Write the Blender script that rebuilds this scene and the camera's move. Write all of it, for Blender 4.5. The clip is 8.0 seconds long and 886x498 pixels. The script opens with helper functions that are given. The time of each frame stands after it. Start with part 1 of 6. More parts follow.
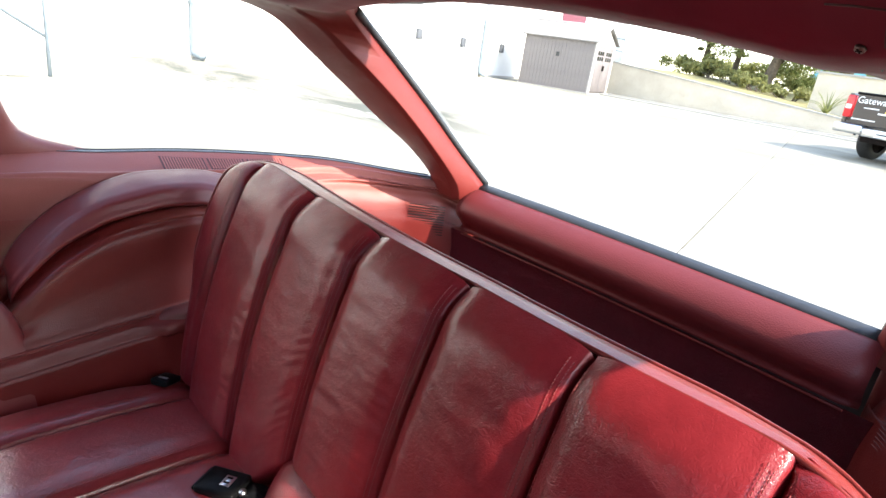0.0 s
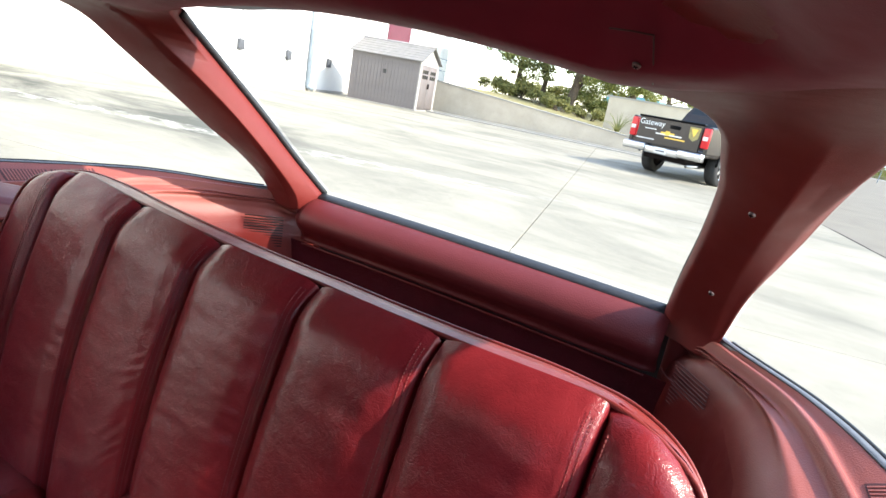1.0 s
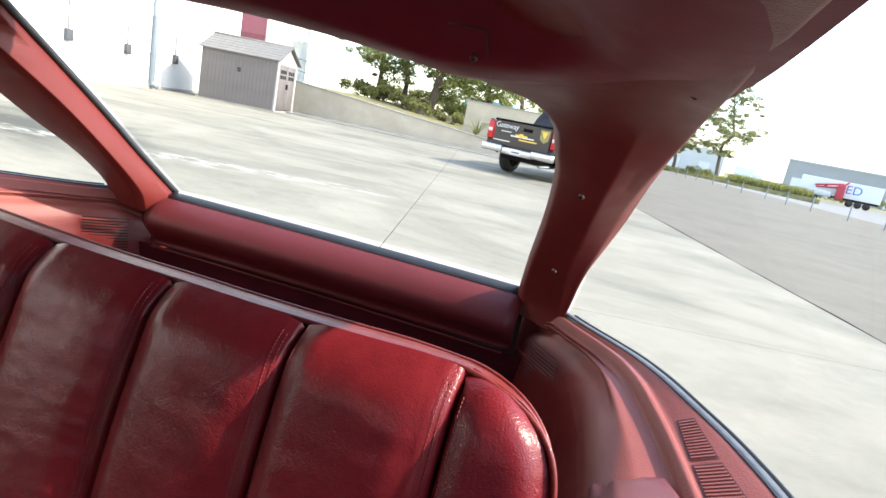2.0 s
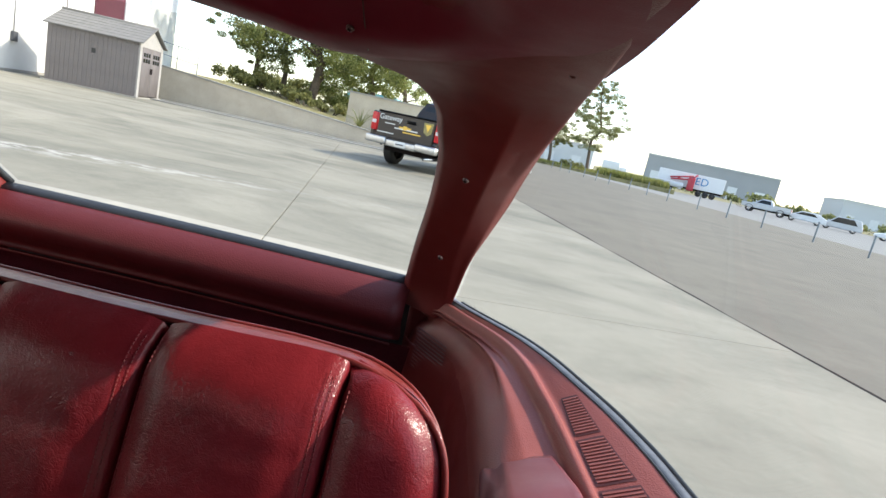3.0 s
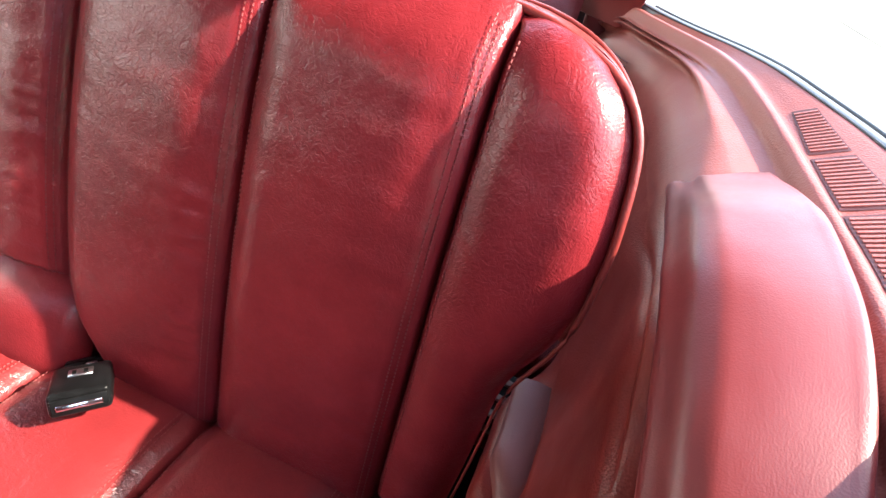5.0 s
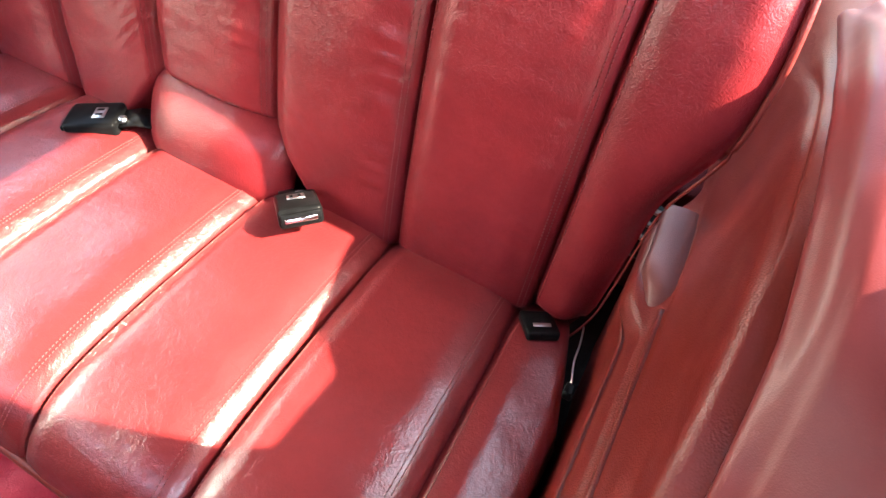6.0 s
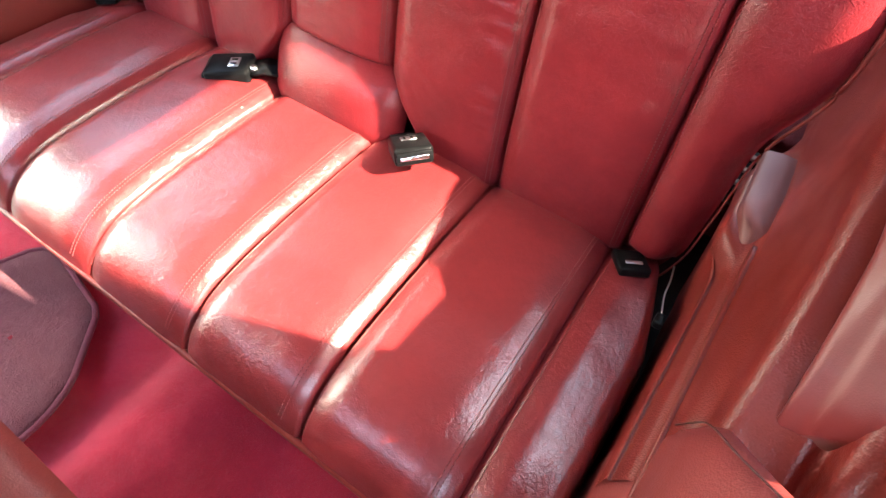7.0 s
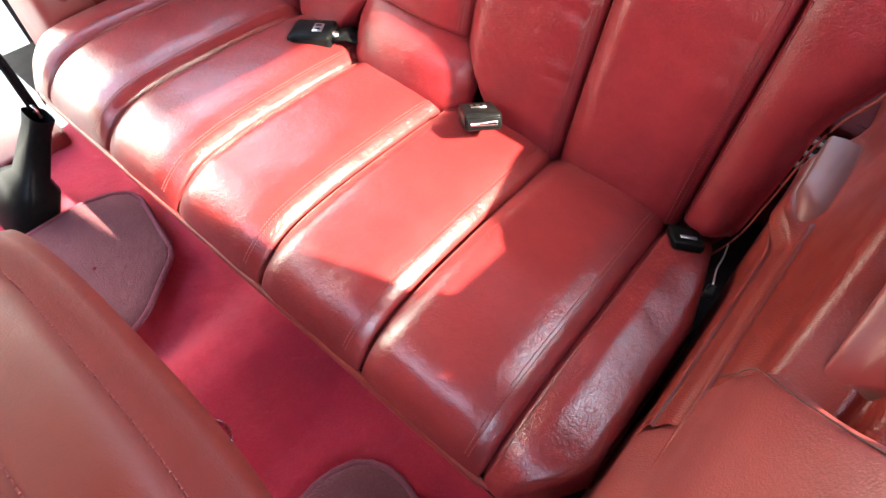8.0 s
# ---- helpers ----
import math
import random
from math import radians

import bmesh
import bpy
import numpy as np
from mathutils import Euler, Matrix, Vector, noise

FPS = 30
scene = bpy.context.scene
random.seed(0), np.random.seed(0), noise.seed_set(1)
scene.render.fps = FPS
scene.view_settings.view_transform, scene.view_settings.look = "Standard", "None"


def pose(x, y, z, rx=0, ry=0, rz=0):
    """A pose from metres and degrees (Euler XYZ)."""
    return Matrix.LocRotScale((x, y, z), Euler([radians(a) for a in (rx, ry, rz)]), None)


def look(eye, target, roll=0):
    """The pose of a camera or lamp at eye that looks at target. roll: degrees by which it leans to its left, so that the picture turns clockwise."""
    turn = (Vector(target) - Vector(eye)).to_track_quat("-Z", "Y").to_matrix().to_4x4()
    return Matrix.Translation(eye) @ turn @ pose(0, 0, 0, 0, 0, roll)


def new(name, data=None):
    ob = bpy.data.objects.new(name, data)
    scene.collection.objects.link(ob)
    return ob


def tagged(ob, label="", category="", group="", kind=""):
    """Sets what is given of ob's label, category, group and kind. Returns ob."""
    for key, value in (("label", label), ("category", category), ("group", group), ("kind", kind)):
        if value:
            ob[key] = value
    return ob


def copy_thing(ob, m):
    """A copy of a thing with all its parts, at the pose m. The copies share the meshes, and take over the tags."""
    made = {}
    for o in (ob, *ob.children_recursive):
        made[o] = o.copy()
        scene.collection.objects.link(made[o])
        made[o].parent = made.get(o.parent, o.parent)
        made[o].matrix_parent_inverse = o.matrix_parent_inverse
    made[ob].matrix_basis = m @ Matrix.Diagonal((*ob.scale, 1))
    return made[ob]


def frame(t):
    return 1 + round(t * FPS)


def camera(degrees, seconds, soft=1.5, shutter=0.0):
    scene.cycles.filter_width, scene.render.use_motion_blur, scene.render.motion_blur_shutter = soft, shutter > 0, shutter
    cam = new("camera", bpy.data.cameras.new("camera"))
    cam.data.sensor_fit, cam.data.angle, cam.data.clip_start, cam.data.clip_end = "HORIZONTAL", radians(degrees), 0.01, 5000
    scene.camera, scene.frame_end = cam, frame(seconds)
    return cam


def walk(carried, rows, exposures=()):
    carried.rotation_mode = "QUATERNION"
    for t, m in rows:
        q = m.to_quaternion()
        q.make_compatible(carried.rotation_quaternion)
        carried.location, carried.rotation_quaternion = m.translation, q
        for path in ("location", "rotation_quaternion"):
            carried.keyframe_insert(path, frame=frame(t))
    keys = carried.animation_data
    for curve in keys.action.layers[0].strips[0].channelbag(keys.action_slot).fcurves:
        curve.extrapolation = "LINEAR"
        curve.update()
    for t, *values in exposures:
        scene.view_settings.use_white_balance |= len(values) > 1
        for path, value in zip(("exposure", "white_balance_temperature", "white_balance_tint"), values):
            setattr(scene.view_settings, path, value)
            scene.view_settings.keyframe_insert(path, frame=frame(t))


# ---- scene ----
cam = camera(75.3, 8.0)

EXPOSURES = [
    (0.0, 2.25, 6600, 10), (0.5, 1.98, 6600, 10), (1.0, 1.78, 6600, 10), (2.0, 1.55, 6600, 10), (3.5, 0.88, 6650, 9), (4.0, 0.95, 6650, 9),
    (4.5, 1.5, 6650, 9), (5.0, 2.98, 6700, 8), (5.2, 3.3, 6800, 8), (6.5, 4.0, 7400, 5), (8.0, 4.02, 7400, 5),
]
PATH = [
    (0, (0.562, -0.519, 1.146), (-0.777, 0.806, 0.473), 8.2),
    (0.5, (0.578, -0.545, 1.149), (-0.548, 0.997, 0.551), 9.6),
    (1, (0.576, -0.554, 1.134), (-0.351, 1.134, 0.597), 10.4),
    (1.5, (0.586, -0.561, 1.127), (-0.144, 1.234, 0.632), 10.9),
    (2, (0.602, -0.578, 1.122), (0.078, 1.301, 0.677), 11.3),
    (3.5, (0.602, -0.527, 1.08), (0.53, 1.433, 0.687), 12.4),
    (4, (0.586, -0.495, 1.024), (0.452, 1.424, 0.476), 13.7),
    (4.5, (0.59, -0.458, 0.996), (0.353, 1.332, 0.137), 15.4),
    (5, (0.589, -0.462, 0.971), (0.205, 1.099, -0.219), 13.5),
    (6.5, (0.552, -0.655, 0.988), (-0.022, 0.427, -0.592), 4.6),
    (7, (0.561, -0.677, 1.002), (-0.103, 0.32, -0.599), 1.7),
    (7.5, (0.57, -0.706, 1.013), (-0.151, 0.247, -0.591), 1.0),
    (8, (0.578, -0.753, 1.003), (-0.185, 0.165, -0.602), 1.6),
]
walk(cam, [(t, look(eye, target, roll)) for t, eye, target, roll in PATH], EXPOSURES)

# ---------------------------------------------------------------- light
SUN_DIR = Vector((1.09, 0.24, 1.0)).normalized()
world = bpy.data.worlds.new("world")
scene.world = world
world.use_nodes = True
_wn = world.node_tree
_sky = _wn.nodes.new("ShaderNodeTexSky")
_sky.sky_type = "NISHITA"
_sky.sun_disc = False
_sky.sun_elevation = math.asin(SUN_DIR.z)
_sky.sun_rotation = math.atan2(SUN_DIR.x, SUN_DIR.y)
_sky.air_density = 1.0
_sky.dust_density = 1.0
_sky.ozone_density = 1.0
_bg = _wn.nodes["Background"]
_bg.inputs["Strength"].default_value = 0.29
_veil = _wn.nodes.new("ShaderNodeMix")
_veil.data_type, _veil.blend_type = "RGBA", "ADD"
_veil.inputs[0].default_value = 1.0
_dirs = _wn.nodes.new("ShaderNodeTexCoord")
_flat = _wn.nodes.new("ShaderNodeMapping")
_flat.inputs["Scale"].default_value = (1.0, 1.0, 3.2)
_cloud = _wn.nodes.new("ShaderNodeTexNoise")
_cloud.inputs["Scale"].default_value, _cloud.inputs["Detail"].default_value, _cloud.inputs["Roughness"].default_value = 2.6, 7.0, 0.6
_thin = _wn.nodes.new("ShaderNodeValToRGB")          # thin broken cloud all over
_thin.color_ramp.elements[0].position, _thin.color_ramp.elements[0].color = 0.36, (0.16, 0.17, 0.19, 1)
_thin.color_ramp.elements[1].position, _thin.color_ramp.elements[1].color = 0.66, (0.60, 0.62, 0.65, 1)
_wn.links.new(_dirs.outputs["Generated"], _flat.inputs["Vector"])
_wn.links.new(_flat.outputs[0], _cloud.inputs["Vector"])
_wn.links.new(_cloud.outputs["Fac"], _thin.inputs["Fac"])
_wn.links.new(_thin.outputs[0], _veil.inputs[7])
_wn.links.new(_sky.outputs[0], _veil.inputs[6])
_wn.links.new(_veil.outputs[2], _bg.inputs["Color"])
sun = new("sun", bpy.data.lights.new("sun", "SUN"))
sun.data.energy = 3.1
sun.data.angle = radians(0.8)
sun.data.color = (1.0, 0.92, 0.80)
sun.matrix_world = look(SUN_DIR * 50, (0, 0, 0))


# ---------------------------------------------------------------- materials
def material(name):
    m = bpy.data.materials.new(name)
    m.use_nodes = True
    nt = m.node_tree
    return m, nt, nt.nodes["Principled BSDF"]


def node(nt, kind, **kw):
    n = nt.nodes.new(kind)
    for key, value in kw.items():
        if key in n.inputs:
            n.inputs[key].default_value = value
    return n


def noise_tex(nt, coord, scale, detail=4.0, rough=0.55, dist=0.0):
    n = node(nt, "ShaderNodeTexNoise", Scale=scale, Detail=detail, Roughness=rough, Distortion=dist)
    nt.links.new(coord, n.inputs["Vector"])
    return n.outputs["Fac"]


def ramp(nt, fac, stops):
    r = nt.nodes.new("ShaderNodeValToRGB")
    els = r.color_ramp.elements
    while len(els) < len(stops):
        els.new(0.5)
    for e, (p, c) in zip(els, stops):
        e.position, e.color = p, (*c, 1) if len(c) == 3 else c
    nt.links.new(fac, r.inputs["Fac"])
    return r.outputs["Color"]


def math_node(nt, op, a, b=0.5):
    n = nt.nodes.new("ShaderNodeMath")
    n.operation = op
    for k, v in ((0, a), (1, b)):
        if isinstance(v, (int, float)):
            n.inputs[k].default_value = v
        else:
            nt.links.new(v, n.inputs[k])
    return n.outputs[0]


def bump(nt, bsdf, height, strength, distance, chain=None):
    b = nt.nodes.new("ShaderNodeBump")
    b.inputs["Strength"].default_value = strength
    b.inputs["Distance"].default_value = distance
    nt.links.new(height, b.inputs["Height"])
    if chain is not None:
        nt.links.new(chain, b.inputs["Normal"])
    nt.links.new(b.outputs[0], bsdf.inputs["Normal"])
    return b.outputs[0]


def coords(nt, kind="Object", scale=(1, 1, 1)):
    c = nt.nodes.new("ShaderNodeTexCoord")
    mp = nt.nodes.new("ShaderNodeMapping")
    mp.inputs["Scale"].default_value = scale
    nt.links.new(c.outputs[kind], mp.inputs["Vector"])
    return mp.outputs[0]


def leather(name, base, dark, rough=0.33, crease=0.35, coat=0.15, gloss=0.22, polish=0.10, ripple=0.2):
    """Glossy hide: fine pores, a net of creases and soft tonal drift."""
    m, nt, b = material(name)
    c = coords(nt)
    drift = noise_tex(nt, c, 6.0, 10.0, 0.74)
    col = ramp(nt, drift, [(0.34, dark), (0.66, base)])
    nt.links.new(col, b.inputs["Base Color"])
    wear = noise_tex(nt, c, 26.0, 6.0, 0.65)
    r = ramp(nt, wear, [(0.25, (rough - 0.04,) * 3), (0.8, (rough + 0.08,) * 3)])
    nt.links.new(r, b.inputs["Roughness"])
    pores = node(nt, "ShaderNodeTexVoronoi", Scale=520.0)
    nt.links.new(c, pores.inputs["Vector"])
    n1 = bump(nt, b, pores.outputs["Distance"], 0.16, 0.0008)
    # fine creases: the valleys of two folded noises, deeper in some places than in others
    fold = None
    for size, twist in ((46.0, 1.6), (105.0, 1.1)):
        n = noise_tex(nt, c, size, 3.0, 0.55, twist)
        ridge = math_node(nt, "ABSOLUTE", math_node(nt, "SUBTRACT", n, 0.5))
        valley = ramp(nt, ridge, [(0.0, (0, 0, 0)), (0.055, (1, 1, 1))])
        fold = valley if fold is None else math_node(nt, "MULTIPLY", fold, valley)
    worn = ramp(nt, noise_tex(nt, c, 7.0, 4.0, 0.6), [(0.36, (1, 1, 1)), (0.60, (0.25, 0.25, 0.25))])
    lines = math_node(nt, "MULTIPLY", fold, worn)
    n2 = bump(nt, b, lines, crease, 0.0012, n1)
    soft = noise_tex(nt, c, 15.0, 3.0, 0.5, 0.4)
    mid = noise_tex(nt, c, 70.0, 5.0, 0.6, 0.8)
    n3 = bump(nt, b, mid, ripple, 0.0022, n2)
    n4 = bump(nt, b, soft, 0.12, 0.008, n3)
    nt.links.new(n4, b.inputs["Coat Normal"])
    b.inputs["Specular IOR Level"].default_value = gloss
    b.inputs["Coat Weight"].default_value = coat
    b.inputs["Coat Roughness"].default_value = polish
    b.inputs["Coat IOR"].default_value = 1.55
    return m


def grained(name, base, dark, rough=0.5, grain=330.0, depth=0.25, coat=0.0):
    """Moulded vinyl or plastic with an embossed grain."""
    m, nt, b = material(name)
    c = coords(nt)
    col = ramp(nt, noise_tex(nt, c, 3.5, 5.0, 0.6), [(0.3, dark), (0.72, base)])
    nt.links.new(col, b.inputs["Base Color"])
    r = ramp(nt, noise_tex(nt, c, 18.0, 5.0), [(0.3, (rough - 0.06,) * 3), (0.75, (rough + 0.1,) * 3)])
    nt.links.new(r, b.inputs["Roughness"])
    v = node(nt, "ShaderNodeTexVoronoi", Scale=grain)
    nt.links.new(c, v.inputs["Vector"])
    n1 = bump(nt, b, v.outputs["Distance"], depth, 0.0012)
    b.inputs["Specular IOR Level"].default_value = 0.32
    b.inputs["Coat Weight"].default_value = coat
    b.inputs["Coat Roughness"].default_value = 0.40
    b.inputs["Coat IOR"].default_value = 1.6
    n2 = bump(nt, b, noise_tex(nt, c, 30.0, 3.0), 0.08, 0.004, n1)
    nt.links.new(n2, b.inputs["Coat Normal"])
    return m


def pile(name, base, dark, scale=700.0):
    """Cut-pile carpet."""
    m, nt, b = material(name)
    c = coords(nt)
    tuft = noise_tex(nt, c, scale, 3.0, 0.7)
    patch = noise_tex(nt, c, 9.0, 5.0, 0.6)
    both = math_node(nt, "ADD", math_node(nt, "MULTIPLY", tuft, 0.55), math_node(nt, "MULTIPLY", patch, 0.45))
    nt.links.new(ramp(nt, both, [(0.36, dark), (0.62, base)]), b.inputs["Base Color"])
    b.inputs["Roughness"].default_value = 0.95
    b.inputs["Specular IOR Level"].default_value = 0.1
    b.inputs["Sheen Weight"].default_value = 0.3
    b.inputs["Sheen Roughness"].default_value = 0.5
    b.inputs["Sheen Tint"].default_value = (1.0, 0.55, 0.6, 1)
    n1 = bump(nt, b, tuft, 0.9, 0.004)
    bump(nt, b, patch, 0.4, 0.02, n1)
    return m


def plain(name, base, rough=0.5, metal=0.0, vary=0.15, scale=20.0, relief=0.0, gloss=0.5):
    m, nt, b = material(name)
    c = coords(nt)
    lo = tuple(v * (1 - vary) for v in base)
    hi = tuple(min(1, v * (1 + vary)) for v in base)
    nt.links.new(ramp(nt, noise_tex(nt, c, scale, 5.0, 0.6), [(0.3, lo), (0.7, hi)]), b.inputs["Base Color"])
    b.inputs["Roughness"].default_value = rough
    b.inputs["Metallic"].default_value = metal
    b.inputs["Specular IOR Level"].default_value = gloss
    if relief:
        bump(nt, b, noise_tex(nt, c, scale * 6, 4.0), 0.3, relief)
    return m


LEATHER = leather("red_leather", (0.205, 0.0168, 0.0214), (0.134, 0.0104, 0.0140), 0.42, 0.24, 0.36, 0.10, 0.17)
LEATHER_SAT = leather("polished_cushion_leather", (0.202, 0.0190, 0.0208), (0.146, 0.0126, 0.0144), 0.40, 0.20, 0.80, 0.30, 0.13, 0.34)
LEATHER_FRONT = leather("front_seat_leather", (0.125, 0.0120, 0.0085), (0.10, 0.0085, 0.0065), 0.5, 0.06, 0.1, 0.35)
STITCH = plain("stitch_thread", (0.16, 0.020, 0.020), 0.7, vary=0.25, scale=300)
PIPING = leather("piping_leather", (0.20, 0.030, 0.025), (0.13, 0.018, 0.016), 0.36, 0.1)
VINYL = grained("red_vinyl", (0.156, 0.0190, 0.0145), (0.122, 0.0135, 0.0108), 0.50, 760.0, 0.22, 0.06)
# base colour raised to paint in sun and reflection on the pillar trim
VINYL_PANEL = grained("lit_panel_vinyl", (0.180, 0.0240, 0.0215), (0.142, 0.0175, 0.0160), 0.44, 520.0, 0.22, 0.70)
VINYL_ROLL = grained("tailgate_vinyl", (0.110, 0.0120, 0.0125), (0.085, 0.0085, 0.0092), 0.52, 380.0, 0.3, 0.03)
COVER = grained("mauve_plastic", (0.140, 0.038, 0.034), (0.114, 0.030, 0.027), 0.50, 700.0, 0.12, 0.05)
VENT_BED = plain("vent_shadow_vinyl", (0.075, 0.016, 0.016), 0.6, vary=0.2, scale=40)
VINYL_SLAT = grained("pale_slat_vinyl", (0.30, 0.074, 0.052), (0.255, 0.059, 0.042), 0.55, 520.0, 0.16, 0.40)
VINYL_LIGHT = grained("faded_vinyl", (0.235, 0.066, 0.058), (0.185, 0.048, 0.043), 0.46, 520, 0.25, 0.12)
VINYL_SLAT.node_tree.nodes["Principled BSDF"].inputs["Coat Roughness"].default_value = 0.58


def shelf_lit(name, base, dark, pale, z0, z1):
    """Trim vinyl whose colour pales with height, painting light onto its upper shelf."""
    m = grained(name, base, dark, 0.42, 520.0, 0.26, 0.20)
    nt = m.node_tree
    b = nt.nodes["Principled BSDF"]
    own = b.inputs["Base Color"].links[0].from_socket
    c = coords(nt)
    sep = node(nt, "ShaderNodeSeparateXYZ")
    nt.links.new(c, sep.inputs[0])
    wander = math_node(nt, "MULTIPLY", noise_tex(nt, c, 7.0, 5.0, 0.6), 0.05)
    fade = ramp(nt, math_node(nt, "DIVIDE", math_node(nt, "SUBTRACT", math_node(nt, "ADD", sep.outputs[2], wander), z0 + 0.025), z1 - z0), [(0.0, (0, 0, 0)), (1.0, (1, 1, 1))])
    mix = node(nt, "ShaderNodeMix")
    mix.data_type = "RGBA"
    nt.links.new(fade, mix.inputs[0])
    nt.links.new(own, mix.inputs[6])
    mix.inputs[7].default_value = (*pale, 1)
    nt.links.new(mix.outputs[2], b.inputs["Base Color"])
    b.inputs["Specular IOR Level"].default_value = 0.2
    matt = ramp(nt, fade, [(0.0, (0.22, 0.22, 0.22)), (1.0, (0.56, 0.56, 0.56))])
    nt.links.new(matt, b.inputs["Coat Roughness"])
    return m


# the pale colour stands for sky and sun on the shelf
VINYL_QUARTER = shelf_lit("shelf_lit_quarter_vinyl", (0.140, 0.0160, 0.0125), (0.108, 0.0115, 0.0095), (0.255, 0.068, 0.054), 0.70, 0.775)
HEADLINER = grained("headliner_vinyl", (0.165, 0.012, 0.026), (0.125, 0.0085, 0.019), 0.58, 900, 0.10)
CARPET = pile("crimson_carpet", (0.50, 0.021, 0.056), (0.27, 0.010, 0.030))
# darkened to put the load well's shade into the carpet colour
CARGO_CARPET = pile("shaded_crimson_carpet", (0.085, 0.0055, 0.0095), (0.042, 0.003, 0.005))
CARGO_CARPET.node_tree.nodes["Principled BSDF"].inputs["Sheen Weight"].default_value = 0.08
MAT = pile("plum_mat_pile", (0.118, 0.031, 0.043), (0.070, 0.018, 0.026), 420.0)
RUBBER = plain("black_rubber", (0.016, 0.017, 0.019), 0.5, vary=0.3, scale=60)
BLACK = plain("black_plastic", (0.006, 0.006, 0.0065), 0.28, vary=0.3, scale=90, relief=0.0002, gloss=0.05)
SEAL_GREY = plain("weathered_seal", (0.115, 0.125, 0.14), 0.45, vary=0.25, scale=60)
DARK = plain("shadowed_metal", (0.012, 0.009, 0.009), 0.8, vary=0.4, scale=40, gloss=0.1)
CHROME = plain("chrome", (0.82, 0.83, 0.85), 0.12, 1.0, 0.05, 60)
SCREW = plain("darkened_screw", (0.16, 0.11, 0.10), 0.4, 0.6, 0.2, 80)
DARK_TRIM = plain("dark_brown_trim", (0.045, 0.018, 0.015), 0.6, vary=0.2, scale=6)
STEEL = plain("brushed_steel", (0.55, 0.56, 0.58), 0.3, 1.0, 0.15, 80)
CAR_PAINT = plain("body_paint", (0.07, 0.072, 0.078), 0.6, 0.0, 0.05, 3, gloss=0.15)


def glass_material(name, tint=(0.72, 0.725, 0.70), gloss=0.035):
    m = bpy.data.materials.new(name)
    m.use_nodes = True
    nt = m.node_tree
    nt.nodes.remove(nt.nodes["Principled BSDF"])
    out = nt.nodes["Material Output"]
    tr = node(nt, "ShaderNodeBsdfTransparent")
    tr.inputs["Color"].default_value = (*tint, 1)
    gl = node(nt, "ShaderNodeBsdfGlossy", Roughness=0.02)
    fr = node(nt, "ShaderNodeFresnel", IOR=1.45)
    mix = node(nt, "ShaderNodeMixShader")
    nt.links.new(math_node(nt, "MULTIPLY", fr.outputs[0], gloss), mix.inputs[0])
    nt.links.new(tr.outputs[0], mix.inputs[1])
    nt.links.new(gl.outputs[0], mix.inputs[2])
    nt.links.new(mix.outputs[0], out.inputs["Surface"])
    return m


GLASS = glass_material("clear_glass")
DARK_GLASS = plain("tinted_glass", (0.015, 0.018, 0.02), 0.08, vary=0.1)


# ---------------------------------------------------------------- mesh helpers
def part(name, bm, mat, parent=None, label="", smooth=True):
    me = bpy.data.meshes.new(name)
    bm.to_mesh(me)
    bm.free()
    if smooth:
        me.polygons.foreach_set("use_smooth", [True] * len(me.polygons))
    for m in (mat if isinstance(mat, (list, tuple)) else (mat,)):
        me.materials.append(m)
    ob = new(name, me)
    if parent is not None:
        ob.parent = parent
    if label:
        tagged(ob, label)
    return ob


def shared(name, me, parent, m=None):
    ob = new(name, me)
    ob.parent = parent
    if m is not None:
        ob.matrix_basis = m
    return ob


def thing(name, label, category, group="", at=None, kind=""):
    ob = new(name)
    ob.empty_display_size = 0.1
    if at is not None:
        ob.matrix_basis = at
    return tagged(ob, label, category, group, kind)


def solid(ob, thickness, offset=-1.0):
    mod = ob.modifiers.new("thickness", "SOLIDIFY")
    mod.thickness, mod.offset = thickness, offset
    return ob


def sharp_edges(ob, width, segments=2, angle=35):
    mod = ob.modifiers.new("edge", "BEVEL")
    mod.width, mod.segments, mod.limit_method, mod.angle_limit = width, segments, "ANGLE", radians(angle)
    return ob


def interp(points, x):
    """Piecewise smooth value of the table [(x, y), ...]."""
    if x <= points[0][0]:
        return points[0][1]
    for (x0, y0), (x1, y1) in zip(points, points[1:]):
        if x <= x1:
            t = (x - x0) / (x1 - x0)
            return y0 + (y1 - y0) * t
    return points[-1][1]


def smooth(e0, e1, x):
    t = min(1.0, max(0.0, (x - e0) / (e1 - e0)))
    return t * t * (3 - 2 * t)


def spline(pts, n):
    """n points along a Catmull-Rom curve through pts, spaced by length."""
    p = [Vector(q) for q in pts]
    p = [2 * p[0] - p[1], *p, 2 * p[-1] - p[-2]]
    fine = []
    for i in range(1, len(p) - 2):
        a, b, c, d = p[i - 1 : i + 3]
        for k in range(12):
            t = k / 12
            fine.append(0.5 * (2 * b + (c - a) * t + (2 * a - 5 * b + 4 * c - d) * t * t + (3 * b - a - 3 * c + d) * t ** 3))
    fine.append(p[-2])
    acc = [0.0]
    for a, b in zip(fine, fine[1:]):
        acc.append(acc[-1] + (b - a).length)
    out, j = [], 0
    for i in range(n):
        s = acc[-1] * i / (n - 1)
        while j < len(acc) - 2 and acc[j + 1] < s:
            j += 1
        w = (s - acc[j]) / max(1e-9, acc[j + 1] - acc[j])
        out.append(fine[j].lerp(fine[j + 1], min(1, w)))
    return out


